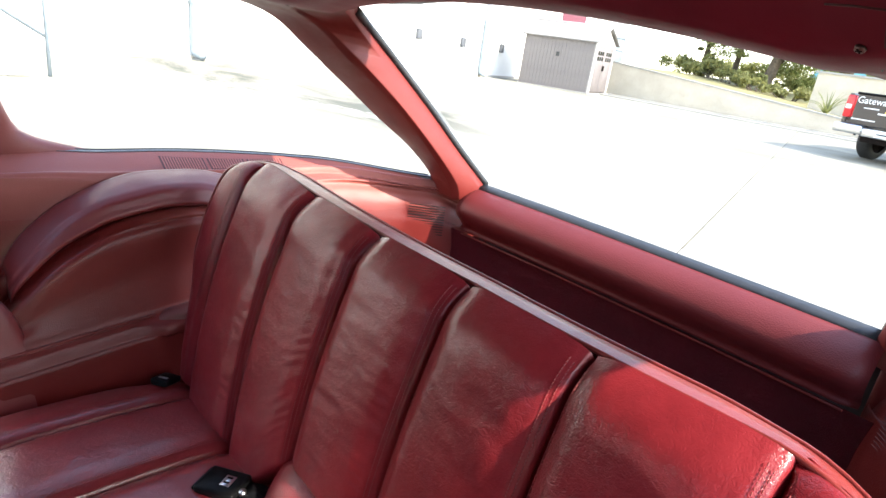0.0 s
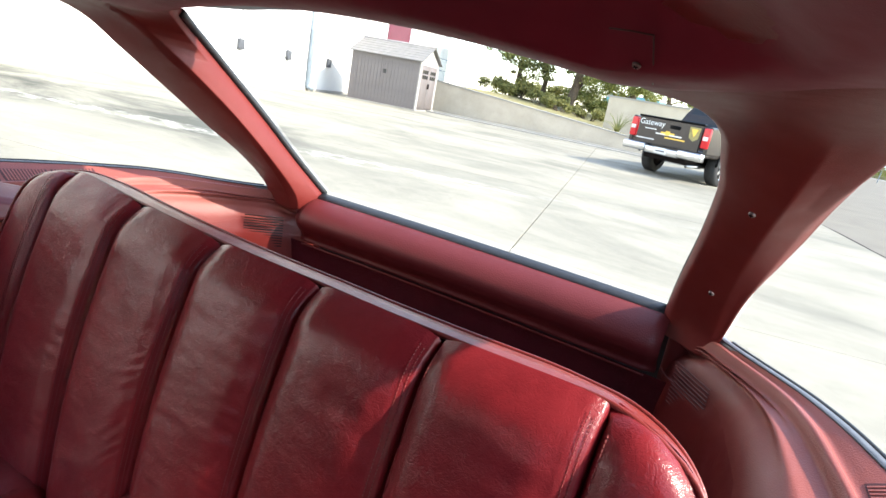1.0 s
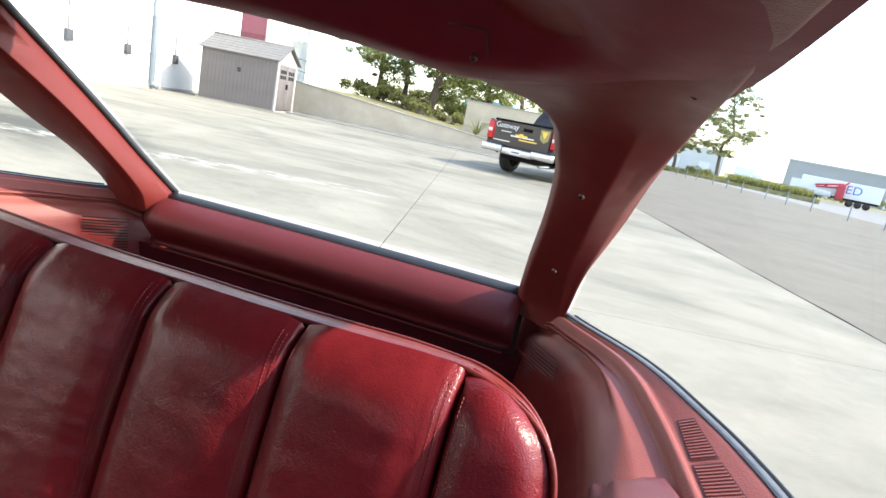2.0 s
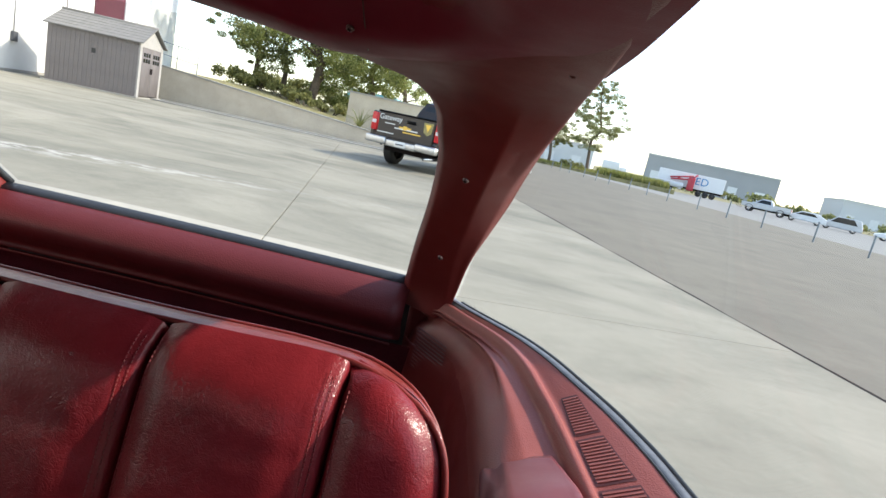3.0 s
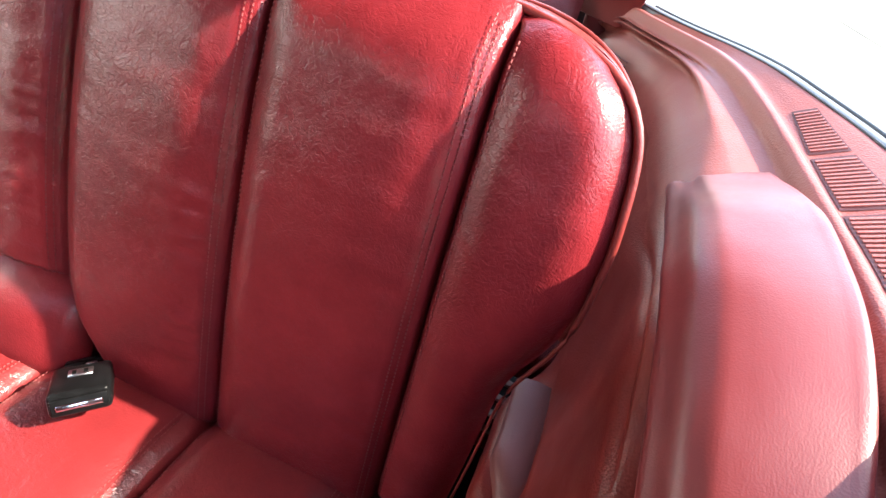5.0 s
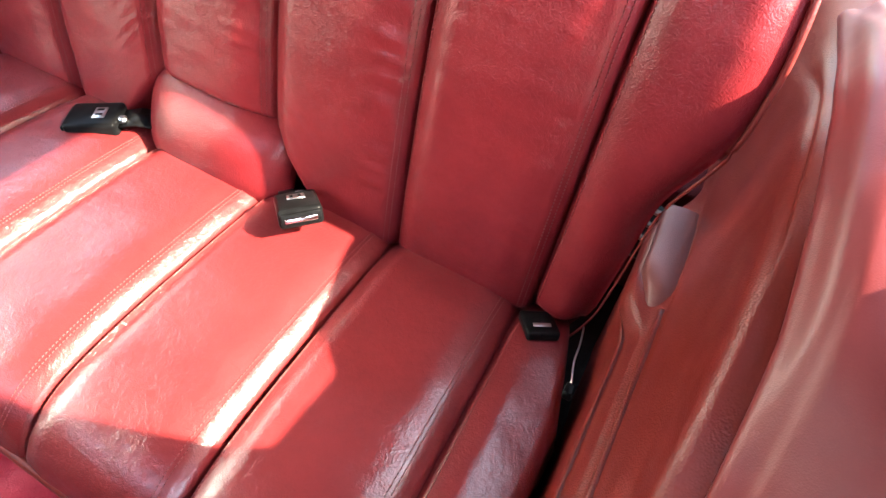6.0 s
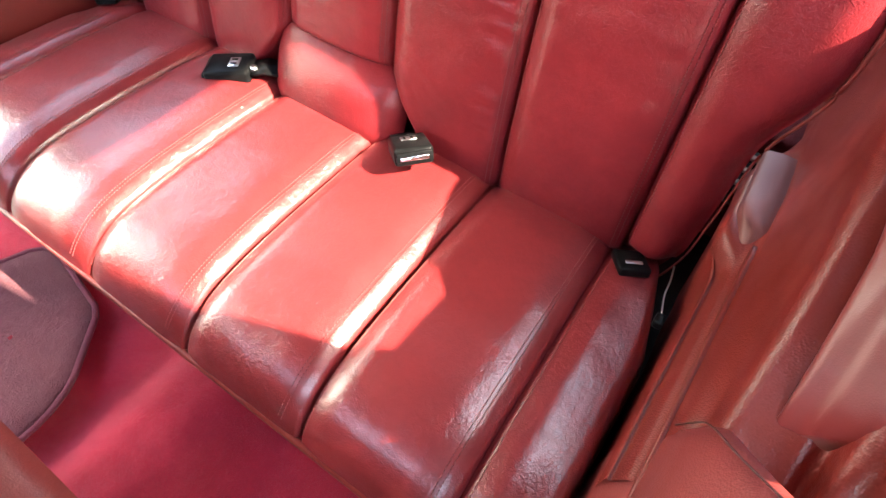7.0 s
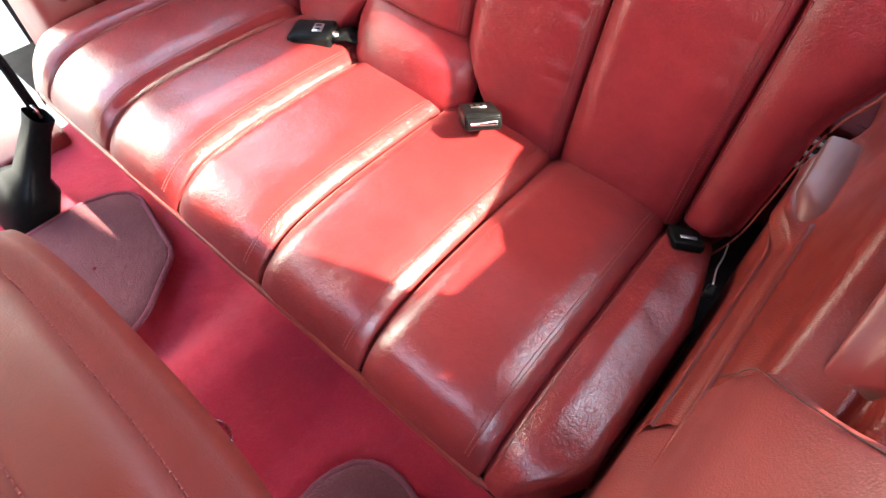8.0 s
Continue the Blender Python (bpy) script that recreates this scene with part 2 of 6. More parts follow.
def grid(rows, closed=False, flip=False, bm=None):
    """A sheet through rows of points."""
    bm = bm or bmesh.new()
    vs = [[bm.verts.new(p) for p in r] for r in rows]
    n = len(rows[0])
    for a, b in zip(vs, vs[1:]):
        for j in range(n if closed else n - 1):
            q = (a[j], a[(j + 1) % n], b[(j + 1) % n], b[j])
            bm.faces.new(q[::-1] if flip else q)
    return bm


def loft(sections, nu, nv, flip=False, linear_v=False):
    """A smooth sheet through a few sections of control points."""
    secs = [spline(s, nv) for s in sections]
    cols = [spline([s[j] for s in secs], nu) for j in range(nv)]
    return grid([[cols[j][i] for j in range(nv)] for i in range(nu)], flip=flip)


def tube(path, r, n=8, closed=False, bm=None, squash=1.0):
    bm = bm or bmesh.new()
    path = [Vector(p) for p in path]
    rings = []
    up = Vector((0.13, 0.21, 1)).normalized()
    for i, p in enumerate(path):
        a = path[i - 1] if i or closed else p
        b = path[(i + 1) % len(path)] if i < len(path) - 1 or closed else p
        t = (b - a).normalized()
        s = t.cross(up)
        if s.length < 0.1:
            s = t.cross(Vector((1, 0, 0)))
        s.normalize()
        u = s.cross(t)
        rr = r(i / max(1, len(path) - 1)) if callable(r) else r
        rings.append([bm.verts.new(p + s * (rr * math.cos(k * math.tau / n)) + u * (rr * squash * math.sin(k * math.tau / n))) for k in range(n)])
    pairs = list(zip(rings, rings[1:])) + ([(rings[-1], rings[0])] if closed else [])
    for a, b in pairs:
        for k in range(n):
            bm.faces.new((a[k], a[(k + 1) % n], b[(k + 1) % n], b[k]))
    if not closed:
        bm.faces.new(rings[0][::-1])
        bm.faces.new(rings[-1])
    return bm


def box(lo, hi, bm=None, m=None):
    bm = bm or bmesh.new()
    (x0, y0, z0), (x1, y1, z1) = lo, hi
    co = [(x0, y0, z0), (x1, y0, z0), (x1, y1, z0), (x0, y1, z0), (x0, y0, z1), (x1, y0, z1), (x1, y1, z1), (x0, y1, z1)]
    v = [bm.verts.new(m @ Vector(c) if m is not None else c) for c in co]
    for f in ((3, 2, 1, 0), (4, 5, 6, 7), (0, 1, 5, 4), (1, 2, 6, 5), (2, 3, 7, 6), (3, 0, 4, 7)):
        bm.faces.new([v[i] for i in f])
    return bm


def rounded_box(lo, hi, r, seg=3, m=None):
    bm = box(lo, hi)
    bmesh.ops.bevel(bm, geom=bm.edges[:], offset=r, segments=seg, affect="EDGES", profile=0.5)
    if m is not None:
        bmesh.ops.transform(bm, matrix=m, verts=bm.verts)
    return bm


def disc(p, axis, r, depth, n=20, bm=None, r2=None):
    """A cylinder (or cone frustum) from p along axis."""
    bm = bm or bmesh.new()
    axis = Vector(axis).normalized()
    s = axis.orthogonal().normalized()
    u = axis.cross(s)
    p = Vector(p)
    r2 = r if r2 is None else r2
    lo = [bm.verts.new(p + (s * math.cos(k * math.tau / n) + u * math.sin(k * math.tau / n)) * r) for k in range(n)]
    hi = [bm.verts.new(p + axis * depth + (s * math.cos(k * math.tau / n) + u * math.sin(k * math.tau / n)) * r2) for k in range(n)]
    for k in range(n):
        bm.faces.new((lo[k], lo[(k + 1) % n], hi[(k + 1) % n], hi[k]))
    bm.faces.new(lo[::-1])
    bm.faces.new(hi)
    return bm


def prism(poly, axis_from, axis_to, bm=None):
    """A polygon of 3D points, carried from one offset to another."""
    bm = bm or bmesh.new()
    a = [bm.verts.new(Vector(p) + Vector(axis_from)) for p in poly]
    b = [bm.verts.new(Vector(p) + Vector(axis_to)) for p in poly]
    n = len(a)
    bm.faces.new(a[::-1])
    bm.faces.new(b)
    for k in range(n):
        bm.faces.new((a[k], a[(k + 1) % n], b[(k + 1) % n], b[k]))
    bmesh.ops.recalc_face_normals(bm, faces=bm.faces[:])
    return bm


# ---------------------------------------------------------------- the rear bench seat
SEAM = 0.2            # between the seams of the back
CSEAM = 0.195         # between the seams of the cushion


def back_top(x):
    return 0.852 + 0.075 * x * x


def back_bottom(x):
    a = abs(x)
    return 0.350 + 0.122 * (1 - smooth(0.08, 0.21, a))


OUTLINE = [(0.34, 0.545), (0.38, 0.562), (0.42, 0.572), (0.50, 0.578), (0.565, 0.5815), (0.585, 0.5845), (0.605, 0.591), (0.625, 0.601), (0.65, 0.611), (0.68, 0.617), (0.74, 0.619), (0.79, 0.613),
           (0.82, 0.606), (0.84, 0.594), (0.855, 0.575), (0.866, 0.545), (0.8706, 0.505), (0.8708, 0.5)]


def back_face(x, z):
    """The unpadded front face of the back: it leans rearwards and rolls over at the top."""
    t = (z - 0.368) / 0.5
    y = -0.150 + 0.128 * t - 0.020 * math.sin(math.pi * min(1, max(0, t)))
    top = back_top(min(0.5, abs(x)))
    near = max(0.0, z - (top - 0.045)) / 0.045
    y += 0.026 * near ** 2.2
    return y - 0.028 * max(0.0, x - 0.1) / 0.4 * smooth(0.5, 0.87, z)


def wrinkle(x, y, z, amp):
    return amp * (noise.noise(Vector((x * 14, y * 14, z * 9))) + 0.5 * noise.noise(Vector((x * 37 + 5, y * 37, z * 31))))


def puff(d, e, band, full):
    """Height of the padding at d from the left seam and e from the right one."""
    rise = smooth(-0.004, 0.036, d) ** 0.8
    if band:
        fall = 0.74 * min(1.0, max(0.0, e / 0.0195)) + 0.26 * smooth(0.019, 0.05, e)
    else:
        fall = smooth(-0.002, 0.04, e) ** 0.8
    return full * min(rise, fall) * (0.86 + 0.14 * math.sin(math.pi * d / (d + e)) )


def stitches(path, normal_lift, bm, pitch=0.0046, length=0.0032, r=0.0007):
    """A row of thread stitches along a path of (point, normal)."""
    acc, nxt = 0.0, 0.0
    for (a, na), (b, nb) in zip(path, path[1:]):
        seg = (b - a).length
        while nxt < acc + seg:
            t = (nxt - acc) / seg
            p = a.lerp(b, t) + na * normal_lift
            d = (b - a).normalized() * (length / 2)
            s = d.cross(na).normalized() * r
            u = na * r
            v = [bm.verts.new(q) for q in (p - d + s, p - d - s, p - d * 0.6 + u * 1.4, p + d * 0.6 + u * 1.4, p + d + s, p + d - s)]
            for f in ((0, 2, 3, 4), (2, 1, 5, 3), (0, 1, 2), (3, 5, 4)):
                bm.faces.new([v[i] for i in f])
            nxt += pitch
        acc += seg
    return bm


def seat_panel(name, x0f, x1f, surf, nu, nv, band, full, parent, stitch_rows, end=0, taper=0.35, pucker=0.0, mat=None):
    """One padded panel over the sheet surf(x-parameter u in metres from its left seam, v) with its stitching."""
    rows, norms = [], []
    for i in range(nv + 1):
        v = i / nv
        xa, xb = x0f(v), x1f(v)
        row = []
        for j in range(nu + 1):
            u = j / nu
            u = u - 0.11 * math.sin(2 * math.pi * u)
            x = xa + (xb - xa) * u
            d, e = x - xa, xb - x
            base, n = surf(x, v)
            if end > 0:
                h = puff(d, 9, False, full) * smooth(-0.004, 0.020 if taper > 0.8 else 0.032, e)
            elif end < 0:
                h = puff(9, e, True, full) * smooth(-0.004, 0.032, d)
            else:
                h = puff(d, e, band, full)
            h *= 1 - taper * smooth(0.88, 1.0, v)
            if pucker:
                near = math.exp(-((e - 0.034) / 0.016) ** 2) * smooth(0.15, 0.28, v) * (1 - smooth(0.55, 0.72, v))
                h += pucker * near * math.sin(v * 95 + 3 * math.sin(v * 23) - e * 40)
            h += wrinkle(x, v, 1.0 if end else 0.3, 0.0016) * min(1, min(d, e) / 0.03)
            row.append(base + n * (h - 0.012 * (1 - smooth(0, 0.005, d)) * (end <= 0 or 1) * (0 if end < 0 else 1)
                                   - 0.012 * (1 - smooth(0, 0.005, e)) * (0 if end > 0 else 1)))
        rows.append(row)
    bm = grid(rows)
    bmesh.ops.recalc_face_normals(bm, faces=bm.faces[:])
    ob = part(name, bm, mat or LEATHER, parent)
    # thread
    for side, off in stitch_rows:
        bs = bmesh.new()
        path = []
        for i in range(2, nv - 1):
            v = i / nv
            xa, xb = x0f(v), x1f(v)
            x = xa + off if side < 0 else xb - off
            base, n = surf(x, v)
            d, e = x - xa, xb - x
            h = puff(d, 9, False, full) if end > 0 else puff(9, e, True, full) if end < 0 else puff(d, e, band, full)
            path.append((base + n * h, n))
        stitches(path, 0.0006, bs)
        tagged(part("stitching", bs, STITCH, ob, smooth=False), kind="stuff")
    return ob


def bench_seat():
    seat = thing("rear_bench_seat", "red leather rear bench seat with vertical padded panels and worn seams", "car seat")

    # back
    back = new("seat_back")
    back.parent = seat

    def face_point(x, z):
        y = back_face(x, z)
        dy = (back_face(x, z + 0.004) - back_face(x, z - 0.004)) / 0.008
        n = Vector((0, -1, dy)).normalized()
        return Vector((x, y, z)), n

    def out_x(z):
        return interp(OUTLINE, z)

    seams = [(i - 2.5) * SEAM for i in range(6)]
    for i in range(5):
        xa, xb = seams[i], seams[i + 1]

        def surf(x, v):
            zb, zt = back_bottom(x), back_top(x)
            p, n = face_point(x, zb + (zt - zb) * v)
            tuck = 1 - smooth(0, 0.09, v)
            p = p + Vector((0, 0.035 * tuck * tuck, 0))
            return p, n

        seat_panel("back_panel", lambda v, a=xa: a, lambda v, b=xb: b, surf, 30, 90, True, 0.019, back,
                   [(1, 0.0095), (1, 0.0150), (-1, 0.007)], pucker=0.0022 if i == 3 else 0.0008)
    for sgn in (-1, 1):
        def surf_end(x, v, s=sgn):
            z = 0.368 + (0.8706 - 0.368) * v
            p, n = face_point(x, z)
            a = (out_x(z) - abs(x))
            roll = 1 - smooth(0, 0.05, a)
            p = p + Vector((0, 0.012 * roll * roll + 0.03 * (1 - smooth(0, 0.09, v)) ** 2, 0))
            n = (n + Vector((s * 0.9 * roll, 0, 0))).normalized()
            return p, n

        if sgn > 0:
            seat_panel("back_panel", lambda v: 0.5, lambda v: max(0.502, out_x(0.368 + 0.5026 * v)), surf_end, 18, 56, False, 0.016, back,
                       [(-1, 0.007)], end=1)
        else:
            seat_panel("back_panel", lambda v: -max(0.502, out_x(0.368 + 0.5026 * v)), lambda v: -0.5, surf_end, 18, 56, False, 0.016, back,
                       [(1, 0.0205), (1, 0.0255)], end=-1)

    # the edge of the back: up one side, along the top, down the other
    def rim_points(dy, shrink=0.0, low=0.35):
        right = [(out_x(z) - shrink, z) for z in np.linspace(low, 0.8706, 60)]
        pts = [(-x, z) for x, z in right]
        pts += [(x, back_top(x) - shrink) for x in np.linspace(-0.495, 0.495, 70)]
        pts += right[::-1]
        out = []
        for x, z in pts:
            y = back_face(max(-0.5, min(0.5, x)), z)
            a = abs(x)
            side = smooth(0.40, 0.61, a)
            out.append(Vector((x + math.copysign(0.004 * side, x), y + 0.002 * side + 0.010 * (1 - side) + dy * (1 - 0.80 * side), z)))
        for _ in range(3):
            out = [out[0]] + [(a + b * 2 + c) / 4 for a, b, c in zip(out, out[1:], out[2:])] + [out[-1]]
        return out

    part("piping", tube(rim_points(0.0), lambda u: 0.0036 - 0.0022 * (1 - smooth(0.10, 0.27, min(u, 1 - u))), 8), PIPING, back, "worn brown-red piping")
    strip = grid([rim_points(0.004, 0.0, 0.65), rim_points(0.018, 0.0, 0.65), rim_points(0.034, 0.001, 0.65), rim_points(0.044, 0.005, 0.65)])
    bmesh.ops.recalc_face_normals(strip, faces=strip.faces[:])
    part("top_strip", strip, PIPING, back)
    part("rear_piping", tube(rim_points(0.044, 0.003, 0.66), 0.0028, 8), PIPING, back)
    shell = bmesh.new()
    rim = [shell.verts.new(p) for p in rim_points(0.048, 0.006)]
    shell.faces.new(rim)
    part("back_shell", shell, CARGO_CARPET, back, "crimson carpeted rear of the seat back, darkened for shade")

    # cushion
    cushion = new("cushion")
    cushion.parent = seat
    prof = spline([(0, -0.095, 0.335), (0, -0.15, 0.375), (0, -0.20, 0.388), (0, -0.32, 0.396), (0, -0.44, 0.398), (0, -0.515, 0.390), (0, -0.558, 0.368),
                   (0, -0.580, 0.345), (0, -0.586, 0.332)], 60)

    def cush(x, v):
        k = v * (len(prof) - 1)
        i = min(len(prof) - 2, int(k))
        p = prof[i].lerp(prof[i + 1], k - i)
        t = (prof[i + 1] - prof[i]).normalized()
        return Vector((x, p.y, p.z)), Vector((0, t.z, -t.y)).normalized()

    cs = [(i - 2.5) * CSEAM for i in range(6)]
    for i in range(5):
        seat_panel("cushion_panel", lambda v, a=cs[i]: a + 0.014 * v, lambda v, b=cs[i + 1]: b + 0.014 * v,
                   lambda x, v: cush(x, v), 26, 40, True, 0.020, cushion, [(1, 0.0205), (1, 0.0255), (-1, 0.007)], taper=0.85, mat=LEATHER_SAT)

    def cush_edge(v):
        y = cush(0, v)[0].y
        e = 0.566 + 0.25 * (-0.15 - y)
        return min(0.598, e) - 0.05 * smooth(0.50, 0.59, -y)

    for sgn in (-1, 1):
        def surf_c(x, v, s=sgn):
            p, n = cush(x, v)
            a = cush_edge(v) - abs(x)
            roll = 1 - smooth(0, 0.024, a)
            p = p + Vector((0, 0, -0.046 * roll * roll - 0.20 * max(0.0, abs(x) - 0.50)))
            n = (n + Vector((s * (0.2 + 0.6 * roll), 0, 0))).normalized()
            return p, n
        if sgn > 0:
            seat_panel("cushion_panel", lambda v: cs[5] + 0.014 * v, cush_edge, surf_c, 20, 40, False, 0.018, cushion, [(-1, 0.007)], end=1, taper=0.85, mat=LEATHER_SAT)
        else:
            seat_panel("cushion_panel", lambda v: -cush_edge(v), lambda v: cs[0] + 0.014 * v, surf_c, 20, 40, False, 0.018, cushion,
                       [(1, 0.0205), (1, 0.0255)], end=-1, taper=0.85, mat=LEATHER_SAT)

    edge = []
    for x in np.linspace(-0.60, 0.60, 60):
        edge.append(Vector((x, -0.587 + 0.10 * smooth(0.50, 0.62, abs(x)), 0.329 - 0.03 * smooth(0.5, 0.62, abs(x)))))
    part("piping", tube(edge, 0.0055, 8), PIPING, cushion, "worn brown-red piping")
    apron = grid([[p + Vector((0, 0.004, 0)) for p in edge], [p + Vector((0, 0.03, -0.11)) for p in edge], [p + Vector((0, 0.06, -0.24)) for p in edge]])
    part("seat_base", apron, CARPET, cushion, "crimson carpeted seat base")

    # the pad between the buckles
    rows = []
    for i in range(25):
        v = i / 24
        row = []
        for j in range(33):
            u = j / 32 * 2 - 1
            wd = 0.130 * (1 - 0.10 * abs(2 * v - 1) ** 4)
            dome = (1 - abs(u) ** 3.0) ** 0.6 if abs(u) < 1 else 0.0
            z = 0.362 + 0.138 * v * (1 - 0.10 * abs(u) ** 4)
            lean = -0.168 + 0.026 * v
            prof_v = (1 - 0.15 * v) * (1 - abs(2 * v - 1) ** 2.6) ** 0.6 if 0 < v < 1 else 0.0
            row.append(Vector((u * wd + 0.004, lean - 0.056 * dome * prof_v + 0.02 * v, z + wrinkle(u * 0.3, v, 2.0, 0.0012))))
        rows.append(row)
    bm = grid(rows)
    bmesh.ops.recalc_face_normals(bm, faces=bm.faces[:])
    part("centre_pad", bm, LEATHER, seat, "small padded centre bolster")
    return seat


bench_seat()


# ---------------------------------------------------------------- belt buckles
def belt_buckle(m, group="rear belt buckles"):
    b = thing("seat_belt_buckle", "black plastic seat belt buckle lying on the red rear cushion", "buckle", group, at=m)
    part("housing", rounded_box((-0.029, -0.075, -0.004), (0.029, 0.0, 0.023), 0.006, 3), BLACK, b)
    part("face_plate", rounded_box((-0.026, -0.0785, 0.003), (0.026, -0.0735, 0.018), 0.0015, 2), BLACK, b)
    part("slot", rounded_box((-0.021, -0.0805, 0.006), (0.021, -0.078, 0.0125), 0.001, 2), CHROME, b, "bright metal tongue slot")
    part("badge", rounded_box((-0.012, -0.036, 0.0225), (0.012, -0.018, 0.0245), 0.0008, 1), STEEL, b, "small worn metal badge")
    bar = box((-0.008, -0.032, 0.0242), (-0.004, -0.022, 0.0250))
    box((0.003, -0.032, 0.0242), (0.007, -0.022, 0.0250), bm=bar)
    part("badge_mark", bar, BLACK, b)
    stem = grid([[Vector((x, y, z)) for x in (-0.02, 0.02)] for y, z in ((-0.004, 0.012), (0.025, 0.016), (0.05, 0.010), (0.07, -0.02))])
    ob = part("strap", stem, BLACK, b, "folded black webbing")
    solid(ob, 0.004)
    part("pivot", disc((0.008, 0.004, 0.010), (0, 0.2, 1), 0.006, 0.010, 12), STEEL, b)
    return b


belt_buckle(pose(0.168, -0.190, 0.414, -26, 0, 48) @ Matrix.Scale(0.95, 4))
belt_buckle(pose(-0.150, -0.190, 0.405, 4, 0, -58))
clip = thing("belt_anchor", "black seat belt end tucked beside the seat cushion", "buckle", at=pose(0.515, -0.168, 0.391, -16, 6, 34) @ Matrix.Diagonal((0.95, 0.75, 0.7, 1)))
part("housing", rounded_box((-0.022, -0.045, -0.005), (0.022, 0.012, 0.014), 0.004, 2), BLACK, clip)
part("tongue", rounded_box((-0.012, -0.030, 0.0138), (0.012, -0.022, 0.0165), 0.001, 1), STEEL, clip)
copy_thing(clip, pose(-0.545, -0.175, 0.40, -10, -6, 30))


def seat_latch():
    t = thing("seat_back_latch", "black seat back latch with dull metal ribs beside the cushion", "latch", at=pose(0.586, -0.045, 0.492, 28, 0, -6))
    part("bracket", rounded_box((-0.012, -0.030, -0.040), (0.012, 0.030, 0.010), 0.004, 2), BLACK, t)
    rib = bpy.data.meshes.new("rib")
    bm = rounded_box((-0.011, -0.0035, 0.0), (0.011, 0.0035, 0.006), 0.0015, 1)
    bm.to_mesh(rib)
    bm.free()
    rib.materials.append(SCREW)
    for k in range(3):
        shared("rib", rib, t, pose(0, -0.018 + 0.018 * k, 0.009))
    return t


seat_latch()
cable = thing("release_cable", "thin pale seat release cable in the dark gap", "cable")
part("wire", tube(spline([(0.570, -0.155, 0.405), (0.574, -0.185, 0.412), (0.576, -0.215, 0.418), (0.583, -0.246, 0.424)], 16), 0.0011, 6), STEEL, cable)
part("end_clip", rounded_box((0.578, -0.262, 0.414), (0.590, -0.246, 0.428), 0.003, 2), BLACK, cable)


# ---------------------------------------------------------------- the car's shell
BELT = [(-1.4, 0.82), (-0.45, 0.845), (-0.30, 0.85), (-0.11, 0.85), (-0.055, 0.846), (0.04, 0.825), (0.129, 0.794), (0.23, 0.746), (0.30, 0.715), (0.37, 0.683), (0.44, 0.636), (0.49, 0.592), (0.53, 0.555), (0.60, 0.53)]
RIDGE_GAP = [(-0.5, 0.076), (-0.19, 0.077), (-0.10, 0.080), (0.0, 0.078), (0.06, 0.072), (0.12, 0.062), (0.20, 0.045), (0.30, 0.027), (0.40, 0.021), (0.6, 0.016)]
VENT_IN = [(-0.106, 0.776), (-0.011, 0.770), (0.078, 0.756), (0.175, 0.742)]
VENT_OUT = [(-0.106, 0.829), (0.0, 0.806), (0.091, 0.782), (0.176, 0.760)]
SHELF_IN = [(-0.5, 0.645), (0.1, 0.642), (0.16, 0.636), (0.34, 0.617), (0.45, 0.585), (0.50, 0.545), (0.56, 0.49), (0.60, 0.475)]
P_IN = [(0.449, 0.612, 0.755), (0.452, 0.600, 0.788), (0.469, 0.50, 0.880), (0.490, 0.40, 0.980), (0.503, 0.30, 1.070), (0.500, 0.25, 1.109), (0.493, 0.20, 1.145), (0.459, 0.15, 1.166), (0.401, 0.10, 1.174), (0.36, 0.080, 1.188), (0.45, -0.10, 1.245), (0.50, -0.50, 1.255)]
P_CR = [(0.540, 0.530, 0.755), (0.552, 0.515, 0.808), (0.556, 0.450, 0.890), (0.570, 0.355, 0.978), (0.583, 0.27, 1.040), (0.590, 0.225, 1.068), (0.600, 0.17, 1.110), (0.610, 0.11, 1.150), (0.612, 0.03, 1.172), (0.608, -0.06, 1.185), (0.606, -0.22, 1.199), (0.60, -0.60, 1.21)]
P_OUT = [(0.556, 0.515, 0.765), (0.567, 0.505, 0.812), (0.578, 0.430, 0.884), (0.593, 0.335, 0.952), (0.607, 0.258, 1.012), (0.619, 0.195, 1.060), (0.636, 0.145, 1.101), (0.656, 0.095, 1.143), (0.664, 0.03, 1.166), (0.664, -0.08, 1.176), (0.662, -0.25, 1.190), (0.655, -0.62, 1.20)]


def belt_z(y):
    return 0.800 + 0.020 * smooth(0.50, 0.23, y) + 0.006 * smooth(-0.20, -0.34, y)


def side(sx, pts):
    return [Vector((sx * p[0], p[1], p[2])) for p in pts]


def eased(table, y, r=0.03):
    return sum(interp(table, y + r * k / 5) for k in range(-5, 6)) / 11


PAD_OUT = [(-0.46, 0.575), (-0.407, 0.643), (-0.366, 0.691), (-0.316, 0.728), (-0.264, 0.757), (-0.211, 0.782), (-0.156, 0.797), (-0.036, 0.800), (0.08, 0.774), (0.2, 0.75)]
PAD_LIP = [(-0.46, 0.530), (-0.40, 0.603), (-0.385, 0.622), (-0.326, 0.674), (-0.235, 0.726), (-0.127, 0.752), (-0.068, 0.752), (0.057, 0.738), (0.2, 0.70)]
LIP_X = [(-0.46, 0.690), (-0.40, 0.683), (-0.30, 0.676), (-0.24, 0.667), (-0.11, 0.656), (0.057, 0.655), (0.2, 0.65)]
ARCH = [(-0.46, 0.520), (-0.405, 0.562), (-0.382, 0.590), (-0.343, 0.628), (-0.293, 0.660), (-0.243, 0.684), (-0.135, 0.708), (0.0, 0.712), (0.2, 0.70)]


